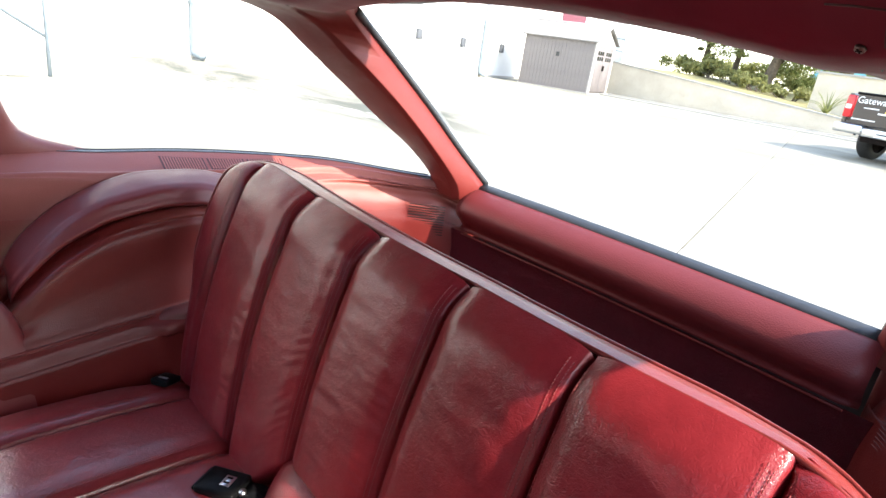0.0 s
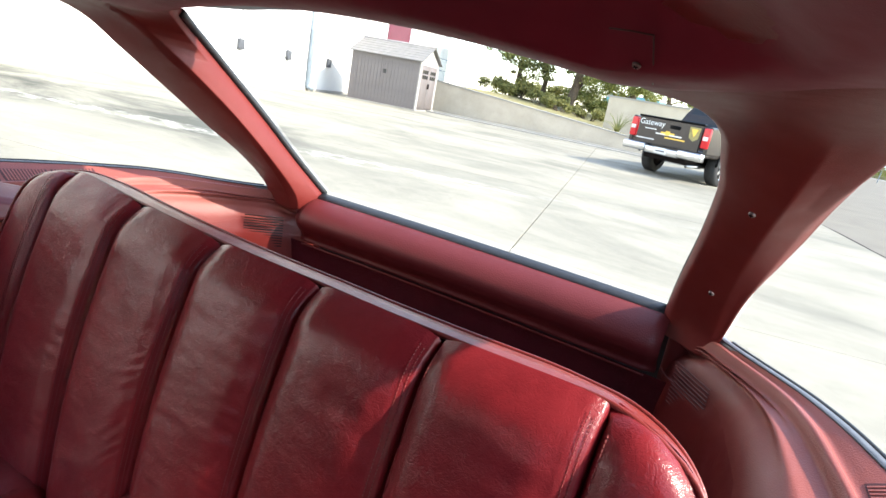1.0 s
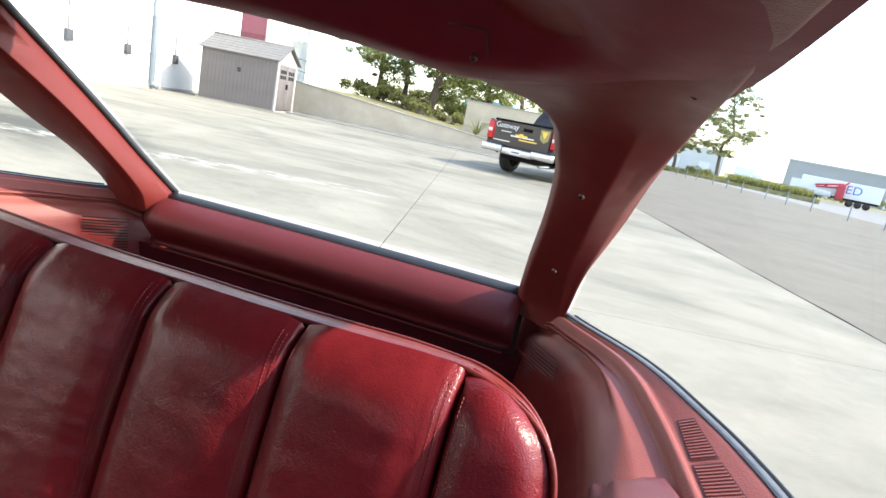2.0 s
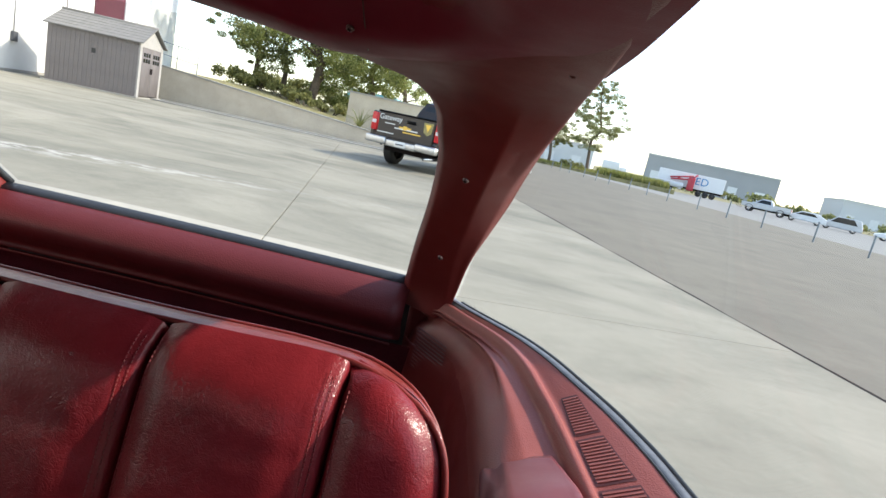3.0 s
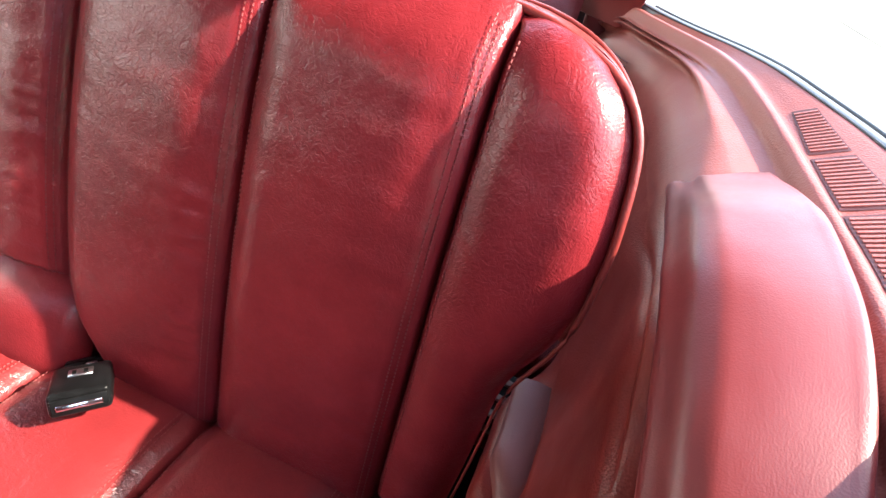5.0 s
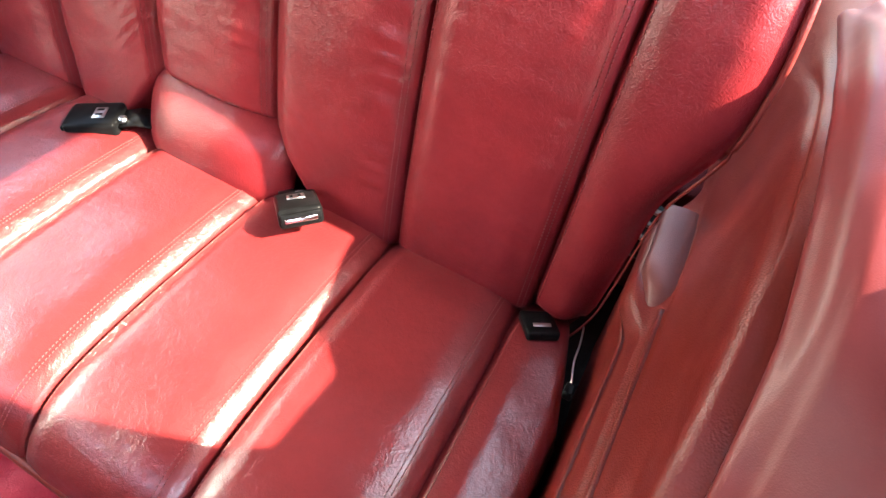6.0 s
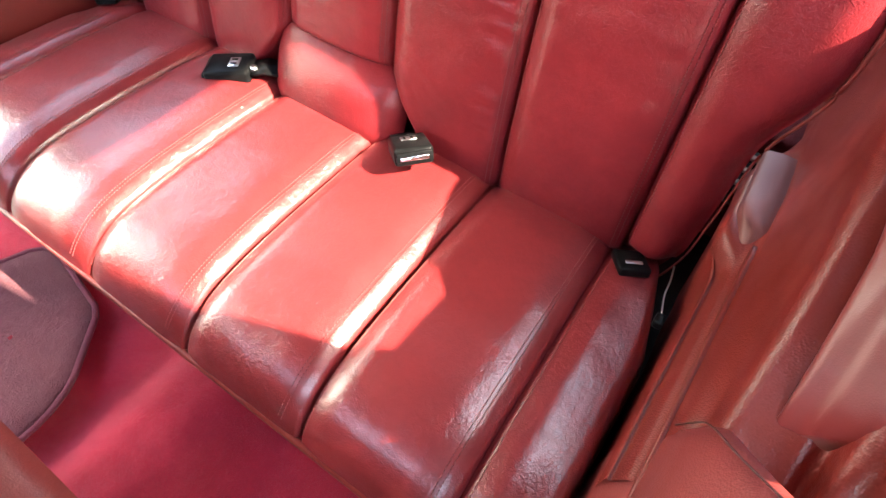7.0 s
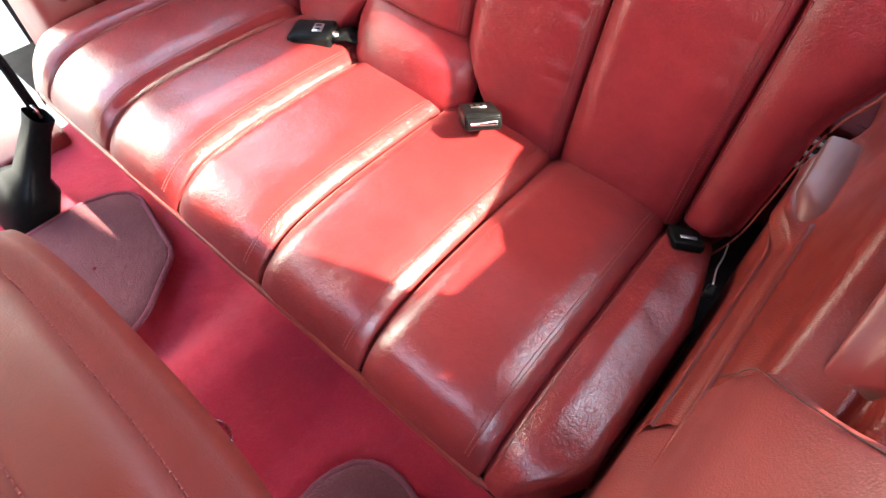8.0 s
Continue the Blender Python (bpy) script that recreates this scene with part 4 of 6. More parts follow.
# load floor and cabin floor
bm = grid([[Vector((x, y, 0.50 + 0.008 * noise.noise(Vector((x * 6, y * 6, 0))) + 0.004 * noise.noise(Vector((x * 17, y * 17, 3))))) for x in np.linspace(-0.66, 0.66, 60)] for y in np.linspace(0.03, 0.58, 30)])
tagged(solid(part("floor_cargo", bm, CARGO_CARPET), 0.02), "crimson carpet of the load floor behind the seat, darkened for shade", "carpet", kind="structure")


def cabin_floor():
    rows = []
    for y in np.linspace(-0.46, -1.5, 40):
        row = []
        for x in np.linspace(-0.74, 0.74, 90):
            tun = 0.085 * (1 - smooth(0.02, 0.15, abs(x - 0.06)))
            heel = 0.05 * smooth(-0.56, -0.48, y)
            z = 0.085 + tun + heel + 0.006 * noise.noise(Vector((x * 5, y * 5, 8))) + 0.003 * noise.noise(Vector((x * 16, y * 16, 2)))
            row.append(Vector((x, y, z)))
        rows.append(row)
    ob = solid(part("floor", grid(rows, flip=True), CARPET), 0.02)
    return tagged(ob, "crimson cut-pile carpet over the cabin floor and tunnel", "carpet", kind="structure")


cabin_floor()
for sx in (-1, 1):
    bm = rounded_box((min(sx * 0.68, sx * 0.80), -1.5, 0.03), (max(sx * 0.68, sx * 0.80), -0.56, 0.12), 0.012, 2)
    tagged(part("trim_sill", bm, VINYL), "red vinyl covered door sill", "sill", kind="structure")
tagged(part("floor_pan", box((-0.80, -1.5, 0.0 + 0.16 - 0.14), (0.80, 0.62, 0.05)), DARK), "dark underside of the car body", "car body", kind="structure")

# filler sheets under the bench and behind the trim; dark colour stands for shade
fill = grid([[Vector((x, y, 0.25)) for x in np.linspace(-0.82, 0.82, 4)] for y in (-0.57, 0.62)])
tagged(part("floor_under_seat", fill, DARK), "near-black filler sheet under the rear bench, for the shade there", "floor", kind="structure")
back_fill = grid([[Vector((x, 0.055, z)) for x in np.linspace(-0.80, 0.80, 4)] for z in (0.27, 0.50)])
tagged(part("wall_under_seat", back_fill, CARGO_CARPET), "carpet-coloured filler sheet below the load floor", "bulkhead", kind="structure")
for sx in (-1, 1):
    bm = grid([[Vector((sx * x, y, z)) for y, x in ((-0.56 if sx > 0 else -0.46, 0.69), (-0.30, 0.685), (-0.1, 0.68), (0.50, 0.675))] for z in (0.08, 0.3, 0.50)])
    tagged(part("gap_filler", bm, DARK), "near-black filler sheet beside the rear bench, for the shade there", "lining", kind="structure")

# unseen panels behind the camera, added to cut light from front and sides
cab = rounded_box((-0.82, -1.64, 0.03), (0.82, -1.56, 1.22), 0.03, 3)
tagged(part("wall_front", cab, DARK_TRIM), "unseen dark panel added to block light from the front", "bulkhead", kind="structure")
tagged(part("wall_blocker_right_lower", rounded_box((0.80, -1.30, 0.05), (0.86, -0.62, 0.60), 0.02, 3), DARK_TRIM), "unseen dark panel added to block light, with a slit above for the sun", "door panel", kind="structure")
tagged(part("wall_blocker_right", rounded_box((0.80, -1.60, 0.05), (0.86, -1.28, 1.20), 0.02, 3), DARK_TRIM), "unseen dark panel added to cut light from the side", "trim panel", kind="structure")
tagged(part("wall_blocker_left", rounded_box((-0.86, -1.60, 0.05), (-0.80, -1.05, 1.20), 0.02, 3), DARK_TRIM), "unseen dark panel added to cut light from the side", "trim panel", kind="structure")

# unseen, added to keep the sun off the front seat
sun_blocker = prism([(0.80, -1.60, 0.80), (0.86, -1.60, 0.80), (0.83, -1.60, 0.98), (0.71, -1.60, 1.24), (0.65, -1.60, 1.24), (0.77, -1.60, 0.98)], (0, 0, 0), (0, 1.04, 0))
tagged(part("wall_blocker_right_upper", sun_blocker, DARK_TRIM), "unseen dark panel leaning in to the roof, added to block the sun", "door panel", kind="structure")

# joints and mouldings of the headliner
for sx in (-1, 1):
    for pts in ([(0.450, 0.0122, 1.1690), (0.4548, -0.015, 1.1762), (0.4567, -0.0396, 1.1850), (0.457, -0.0594, 1.2012)], [(0.4157, -0.0447, 1.2050), (0.436, -0.053, 1.2036), (0.457, -0.0594, 1.2012)]):
        part("panel_joint", tube([(sx * x, y, z) for x, y, z in pts], 0.0008, 6), DARK_TRIM, ceiling)

for sx in (-1, 1):
    secs = [[(sx * x, y, z + dz) for x, z in ((0.600, 1.206), (0.632, 1.190), (0.655, 1.180), (0.668, 1.192), (0.672, 1.225))] for y, dz in ((-0.50, 0.012), (-0.6, 0.008), (-0.8, 0.008), (-1.0, 0.006), (-1.4, 0.0))]
    bm = loft(secs, 40, 18)
    bmesh.ops.recalc_face_normals(bm, faces=bm.faces[:])
    solid(part("roof_rail", bm, HEADLINER, ceiling, "dark red vinyl roof rail"), 0.004, 0)


# ---------------------------------------------------------------- loose things in the cabin
def floor_mat(poly, z, label):
    bm = bmesh.new()
    c = Vector((sum(p[0] for p in poly) / len(poly), sum(p[1] for p in poly) / len(poly), 0))
    ring = []
    for i, p in enumerate(poly):
        a, b = Vector((*poly[i - 1], 0)), Vector((*poly[(i + 1) % len(poly)], 0))
        q = Vector((*p, 0))
        ring += [q + (a - q).normalized() * 0.014, q + (b - q).normalized() * 0.014]
    loop = [v for i, v in enumerate(ring) for v in (v, v.lerp(ring[(i + 1) % len(ring)], 0.5))]
    rows = [[Vector((c.x + (p.x - c.x) * k, c.y + (p.y - c.y) * k, z(c.x + (p.x - c.x) * k) + h)) for p in loop]
            for k, h in ((0.02, 0.012), (0.4, 0.012), (0.75, 0.012), (0.95, 0.011), (0.985, 0.007), (1.0, 0.0))]
    grid(rows, closed=True, bm=bm)
    bmesh.ops.recalc_face_normals(bm, faces=bm.faces[:])
    m = thing("floor_mat", label, "floor mat", "rear floor mats")
    part("mat_top", bm, MAT, m)
    part("binding", tube([Vector((p.x, p.y, z(p.x) + 0.006)) for p in loop], 0.006, 6, closed=True), MAT_EDGE, m, "bound plum edge")
    return m


MAT_EDGE = pile("plum_binding", (0.20, 0.045, 0.075), (0.13, 0.03, 0.05), 900.0)
floor_mat([(-0.222, -0.592), (-0.40, -0.556), (-0.435, -0.575), (-0.465, -0.65), (-0.46, -0.92), (-0.115, -0.92), (-0.112, -0.76), (-0.130, -0.70)], lambda x: 0.108 + 0.012 * smooth(-0.25, -0.12, x), "plum carpet floor mat lying behind the front seat")
floor_mat([(0.30, -0.68), (0.325, -0.625), (0.38, -0.605), (0.45, -0.62), (0.47, -0.68), (0.47, -0.95), (0.31, -0.95), (0.302, -0.76)], lambda x: 0.108, "plum carpet floor mat on the crimson cabin carpet")


def front_seat():
    s = thing("bucket_seat", "red leather front bucket seat with its back tipped forward", "car seat")
    rows = []
    n = 40
    for i in range(n + 1):
        v = i / n
        row = []
        for j in range(41):
            u = j / 40 * 2 - 1
            x = 0.225 + 0.28 * math.copysign(abs(u) ** 0.8, u)
            edge = max(abs(u) ** 6, 0)
            y = -0.742 - 0.58 * v - 0.03 * abs(u) ** 2.5 * (1 - v)
            z = 0.585 + 0.04 * v - 0.055 * (1 - smooth(0, 0.12, v)) - 0.05 * edge + 0.012 * math.sin(math.pi * v) * (1 - u * u)
            row.append(Vector((x, y, z)))
        rows.append(row)
    bm = grid(rows, flip=True)
    ob = solid(part("backrest", bm, LEATHER_FRONT, s), 0.11, -1)
    for i in (3, 8):
        st = bmesh.new()
        stitches([(rows[i][j], Vector((0, 0.2, 0.98))) for j in range(4, 37)], 0.001, st, 0.008, 0.0055, 0.001)
        tagged(part("stitching", st, STITCH, ob, smooth=False), kind="stuff")
    part("seat_cushion", rounded_box((-0.06, -1.30, 0.18), (0.46, -0.83, 0.36), 0.05, 4), LEATHER_FRONT, s)
    knob = disc((0.233, -0.757, 0.318), (0.25, 0.45, 0.85), 0.026, 0.016, 24, r2=0.020)
    bmesh.ops.bevel(knob, geom=knob.edges[:], offset=0.003, segments=2, affect="EDGES")
    part("hinge_cover", knob, CHROME, s, "chrome recliner cover")
    part("hinge_arm", rounded_box((0.220, -0.86, 0.14), (0.245, -0.765, 0.320), 0.01, 2), DARK, s)
    part("seat_rail", box((0.0, -1.3, 0.08), (0.40, -0.86, 0.19)), DARK, s)
    return s


front_seat()


def front_belt():
    b = thing("front_seat_belt", "black front seat belt with a long plastic buckle boot", "seat belt")
    m = pose(-0.535, -0.745, 0.08, -33, 4, 0) @ Matrix.Diagonal((1.75, 1.8, 1.25, 1))
    boot = bmesh.new()
    rows = []
    for z, w, d in ((0.0, 0.034, 0.022), (0.05, 0.036, 0.024), (0.085, 0.034, 0.022), (0.10, 0.020, 0.014), (0.18, 0.015, 0.011), (0.20, 0.017, 0.012)):
        rows.append([m @ Vector((w * math.copysign(abs(math.cos(a)) ** 0.6, math.cos(a)), d * math.copysign(abs(math.sin(a)) ** 0.6, math.sin(a)), z)) for a in [k * math.tau / 20 for k in range(20)]])
    grid(rows, closed=True, bm=boot)
    bmesh.ops.recalc_face_normals(boot, faces=boot.faces[:])
    part("buckle_boot", boot, BLACK, b)
    top = m @ Vector((0, 0, 0.20))
    part("loop", tube([top + Vector((-0.012, 0, 0)), top + Vector((-0.012, 0.0, 0.022)), top + Vector((0.012, 0, 0.022)), top + Vector((0.012, 0, 0))], 0.003, 8), STEEL, b)
    path = [top + Vector((0, 0, 0.01)), top + Vector((-0.01, 0.0, 0.13)), top + Vector((-0.06, -0.01, 0.30)), top + Vector((-0.15, 0.02, 0.60)), top + Vector((-0.20, 0.06, 0.86))]
    web = spline(path, 24)
    rows = [[p + Vector((-0.006, -0.007, 0.003)), p + Vector((0.006, 0.007, -0.003))] for p in web]
    solid(part("webbing", grid(rows), BLACK, b, "black woven webbing"), 0.002, 0)
    return b


front_belt()


# ---------------------------------------------------------------- outdoors
A_DIR = Vector((-0.2500, 0.9682, 0))
B_DIR = Vector((0.9682, 0.2500, 0))


def lot(a, b, z=0.0):
    """A place on the yard: a along the building, b across from it."""
    return A_DIR * a + B_DIR * b + Vector((0, 0, z))


def lot_pose(a, b, z=0.0, turn=0.0):
    """x along b, y along a."""
    p = lot(a, b, z)
    return pose(p.x, p.y, p.z, 0, 0, math.degrees(math.atan2(B_DIR.y, B_DIR.x)) + turn)


def concrete(name, base, dark, stain=0.5, spill=False):
    m, nt, bs = material(name)
    c = coords(nt, "Object")
    geo = nt.nodes.new("ShaderNodeNewGeometry")
    mp = nt.nodes.new("ShaderNodeMapping")
    mp.inputs["Rotation"].default_value = (0, 0, radians(-4))
    mp.inputs["Scale"].default_value = (0.30, 0.62, 1)
    nt.links.new(geo.outputs["Position"], mp.inputs["Vector"])
    streak = noise_tex(nt, mp.outputs[0], 1.0, 10.0, 0.66, 0.5)
    fine = noise_tex(nt, geo.outputs["Position"], 14.0, 6.0, 0.7)
    mid = noise_tex(nt, geo.outputs["Position"], 1.3, 5.0, 0.6)
    st = ramp(nt, streak, [(0.43, (0, 0, 0)), (0.74, (1, 1, 1))])
    amount = math_node(nt, "MULTIPLY", st, stain)
    if spill:
        across = nt.nodes.new("ShaderNodeVectorMath")
        across.operation = "DOT_PRODUCT"
        across.inputs[1].default_value = (-0.378, 0.926, 0)
        nt.links.new(geo.outputs["Position"], across.inputs[0])
        square = nt.nodes.new("ShaderNodeVectorMath")
        square.operation = "DOT_PRODUCT"
        square.inputs[1].default_value = (-0.25, 0.968, 0)
        nt.links.new(geo.outputs["Position"], square.inputs[0])
        drift = math_node(nt, "ADD", square.outputs["Value"], math_node(nt, "MULTIPLY", mid, 2.4))
        away = math_node(nt, "ABSOLUTE", math_node(nt, "SUBTRACT", drift, 7.9))
        band = ramp(nt, math_node(nt, "MULTIPLY", away, 0.25), [(0.22, (1, 1, 1)), (0.62, (0, 0, 0))])
        wisps = ramp(nt, streak, [(0.36, (0, 0, 0)), (0.56, (1, 1, 1))])
        along = nt.nodes.new("ShaderNodeVectorMath")
        along.operation = "DOT_PRODUCT"
        along.inputs[1].default_value = (0.926, 0.378, 0)
        nt.links.new(geo.outputs["Position"], along.inputs[0])
        fade = ramp(nt, math_node(nt, "MULTIPLY", math_node(nt, "ADD", along.outputs["Value"], 4.0), 0.2), [(0.0, (1, 1, 1)), (0.75, (0, 0, 0))])
        run = math_node(nt, "MULTIPLY", math_node(nt, "MULTIPLY", band, wisps), fade)
        amount = math_node(nt, "MAXIMUM", amount, math_node(nt, "MULTIPLY", run, 0.85))
        # dried white salts along the foot of the spill
        wave = math_node(nt, "ADD", across.outputs["Value"], math_node(nt, "MULTIPLY", mid, 0.7))
        line = ramp(nt, math_node(nt, "ABSOLUTE", math_node(nt, "SUBTRACT", wave, 6.97)), [(0.06, (1, 1, 1)), (0.34, (0, 0, 0))])
        crust = ramp(nt, noise_tex(nt, mp.outputs[0], 9.0, 7.0, 0.65), [(0.46, (0, 0, 0)), (0.60, (1, 1, 1))])
        reach = ramp(nt, math_node(nt, "MULTIPLY", math_node(nt, "ADD", along.outputs["Value"], 4.0), 0.2), [(0.55, (1, 1, 1)), (1.0, (0.15, 0.15, 0.15))])
        salts = math_node(nt, "MULTIPLY", math_node(nt, "MULTIPLY", line, crust), math_node(nt, "MULTIPLY", reach, 0.75))
    mix = nt.nodes.new("ShaderNodeMix")
    mix.data_type = "RGBA"
    mix.inputs[6].default_value = (*base, 1)
    mix.inputs[7].default_value = (*dark, 1)
    nt.links.new(amount, mix.inputs[0])
    mul = nt.nodes.new("ShaderNodeMix")
    mul.data_type, mul.blend_type = "RGBA", "MULTIPLY"
    mul.inputs[0].default_value = 1.0
    nt.links.new(mix.outputs[2], mul.inputs[6])
    if spill:
        white = nt.nodes.new("ShaderNodeMix")
        white.data_type = "RGBA"
        white.inputs[7].default_value = (0.62, 0.61, 0.57, 1)
        nt.links.new(salts, white.inputs[0])
        nt.links.new(mix.outputs[2], white.inputs[6])
        nt.links.new(white.outputs[2], mul.inputs[6])
    grain = math_node(nt, "ADD", math_node(nt, "MULTIPLY", fine, 0.35), math_node(nt, "MULTIPLY", mid, 0.65))
    nt.links.new(ramp(nt, grain, [(0.3, (0.76, 0.76, 0.75)), (0.7, (1, 1, 1))]), mul.inputs[7])
    info = nt.nodes.new("ShaderNodeObjectInfo")
    tone = nt.nodes.new("ShaderNodeMix")
    tone.data_type, tone.blend_type = "RGBA", "MULTIPLY"
    tone.inputs[0].default_value = 1.0
    nt.links.new(mul.outputs[2], tone.inputs[6])
    nt.links.new(ramp(nt, info.outputs["Random"], [(0.0, (0.88, 0.88, 0.87)), (1.0, (1, 1, 1))]), tone.inputs[7])
    nt.links.new(tone.outputs[2], bs.inputs["Base Color"])
    bs.inputs["Roughness"].default_value = 0.88
    bs.inputs["Specular IOR Level"].default_value = 0.25
    bump(nt, bs, fine, 0.12, 0.006)
    return m


CONCRETE = concrete("yard_concrete", (0.332, 0.314, 0.258), (0.050, 0.056, 0.050), 0.60, True)
KERB = concrete("kerb_concrete", (0.45, 0.43, 0.39), (0.26, 0.25, 0.23), 0.4)
ASPHALT = concrete("old_asphalt", (0.226, 0.206, 0.170), (0.15, 0.14, 0.122), 0.5)
ROAD = concrete("road_asphalt", (0.30, 0.30, 0.29), (0.22, 0.22, 0.21), 0.4)
STUCCO = plain("white_stucco", (0.74, 0.74, 0.71), 0.85, vary=0.05, scale=1.2, relief=0.004)
RETAIN = concrete("retaining_concrete", (0.68, 0.60, 0.485), (0.52, 0.455, 0.37), 0.5)
GALV = plain("galvanised_pipe", (0.21, 0.25, 0.28), 0.5, 0.2, 0.15, 8)
WHITE_METAL = plain("white_metal", (0.74, 0.75, 0.75), 0.45, vary=0.06, scale=3)
GREY_BOX = plain("grey_box", (0.085, 0.09, 0.10), 0.6, vary=0.2, scale=9)
MAROON = plain("maroon_paint", (0.10, 0.02, 0.035), 0.5, vary=0.1, scale=3)
YELLOW = plain("safety_yellow", (0.78, 0.52, 0.02), 0.5, vary=0.08, scale=5)
SHED_WALL = plain("grey_resin", (0.165, 0.145, 0.14), 0.6, vary=0.12, scale=2.5, relief=0.003)
SHED_ROOF = plain("grey_resin_roof", (0.20, 0.192, 0.182), 0.65, vary=0.12, scale=6, relief=0.003)
SHED_TRIM = plain("pale_resin_trim", (0.40, 0.38, 0.355), 0.55, vary=0.06, scale=3)
BARK = plain("bark", (0.13, 0.10, 0.075), 0.9, vary=0.4, scale=9, relief=0.02)
GRASS = plain("mown_grass", (0.21, 0.19, 0.085), 0.9, vary=0.5, scale=1.5, relief=0.03)
TYRE = plain("tyre_rubber", (0.02, 0.02, 0.021), 0.75, vary=0.2, scale=20)
TRUCK_PAINT = plain("dark_brown_paint", (0.028, 0.022, 0.020), 0.22, vary=0.1, scale=2)
TAIL_RED = plain("red_lens", (0.55, 0.02, 0.025), 0.2, vary=0.1, scale=12)
TAIL_WHITE = plain("clear_lens", (0.75, 0.72, 0.72), 0.2, vary=0.1, scale=12)
SILVER = plain("silver_paint", (0.55, 0.56, 0.57), 0.3, 0.3, 0.05, 2)
WHITE_PAINT = plain("white_paint", (0.78, 0.78, 0.77), 0.3, 0.0, 0.04, 2)
SHIELD = plain("dull_gold_print", (0.30, 0.26, 0.10), 0.5, vary=0.3, scale=14)
GOLD = plain("gold_badge", (0.70, 0.48, 0.10), 0.3, 0.7, 0.1, 10)
SIGN_BLUE = plain("sign_blue", (0.02, 0.22, 0.48), 0.5, vary=0.1, scale=2)
SIGN_RED = plain("sign_red", (0.45, 0.03, 0.05), 0.5, vary=0.1, scale=2)
WAREHOUSE = plain("warehouse_cladding", (0.36, 0.37, 0.38), 0.7, vary=0.05, scale=0.3)
WAREHOUSE_PALE = plain("pale_cladding", (0.60, 0.61, 0.62), 0.7, vary=0.04, scale=0.3)


def leaf_material(name, base, dark):
    m, nt, b = material(name)
    geo = nt.nodes.new("ShaderNodeNewGeometry")
    nt.links.new(ramp(nt, geo.outputs["Random Per Island"], [(0.0, dark), (1.0, base)]), b.inputs["Base Color"])
    b.inputs["Roughness"].default_value = 0.6
    tl = nt.nodes.new("ShaderNodeBsdfTranslucent")
    nt.links.new(b.inputs["Base Color"].links[0].from_socket, tl.inputs["Color"])
    mix = node(nt, "ShaderNodeMixShader", Fac=0.5)
    nt.links.new(b.outputs[0], mix.inputs[1])
    nt.links.new(tl.outputs[0], mix.inputs[2])
    nt.links.new(mix.outputs[0], nt.nodes["Material Output"].inputs["Surface"])
    return m


LEAF_OAK = leaf_material("oak_leaves", (0.40, 0.42, 0.15), (0.16, 0.19, 0.06))
LEAF_PINE = leaf_material("pine_needles", (0.36, 0.37, 0.15), (0.14, 0.16, 0.065))
LEAF_SHRUB = leaf_material("shrub_leaves", (0.36, 0.35, 0.13), (0.16, 0.17, 0.06))

# the land: one sheet to the horizon
LAND = -0.45
g = bmesh.new()
box((-1500, -1500, -0.80), (1500, 1500, LAND), bm=g)
tagged(part("ground", g, GRASS, smooth=False), "flat grassy land reaching to the horizon", "ground", kind="structure")

# grassy rise at the end of the drive, where the roadside pines stand
berm = prism([(-2, 69.5, 0), (20.5, 69.0, 0), (21.5, 76, 0), (-2, 78, 0)], (0, 0, LAND - 0.05), (0, 0, 0.22))
tagged(part("verge_far", berm, GRASS, smooth=False), "grassy rise with a dark edge beyond the drive", "grass", kind="structure")


def tall_grass(x0, x1, y0, y1, z, count, tall, seed, mat):
    rng = random.Random(seed)
    verts, faces = [], []
    for _ in range(count):
        x, y, a = rng.uniform(x0, x1), rng.uniform(y0, y1), rng.uniform(0, math.tau)
        h, w = tall * rng.uniform(0.5, 1.2), 0.03 + 0.05 * rng.random()
        lean = Vector((rng.uniform(-0.3, 0.3), rng.uniform(-0.3, 0.3), 0)) * h
        d = Vector((math.cos(a), math.sin(a), 0)) * w
        p = Vector((x, y, z - 0.03))
        k = len(verts)
        verts += [p - d, p + d, p + lean * 0.5 + d * 0.6 + Vector((0, 0, h * 0.6)), p + lean + Vector((0, 0, h)), p + lean * 0.5 - d * 0.6 + Vector((0, 0, h * 0.6))]
        faces.append((k, k + 1, k + 2, k + 3, k + 4))
    me = bpy.data.meshes.new("tall_grass")
    me.from_pydata(verts, [], faces)
    me.materials.append(mat)
    return tagged(new("tall_grass", me), "tall yellow-green grass on the rise beyond the drive", "grass", kind="stuff")


LEAF_GRASS = leaf_material("grass_blades", (0.34, 0.33, 0.10), (0.16, 0.19, 0.05))
tall_grass(-2, 12.5, 70.0, 75, 0.22, 2600, 0.35, 11, LEAF_GRASS)
tall_grass(12.0, 20.0, 69.6, 75, 0.22, 4200, 0.85, 12, LEAF_GRASS)

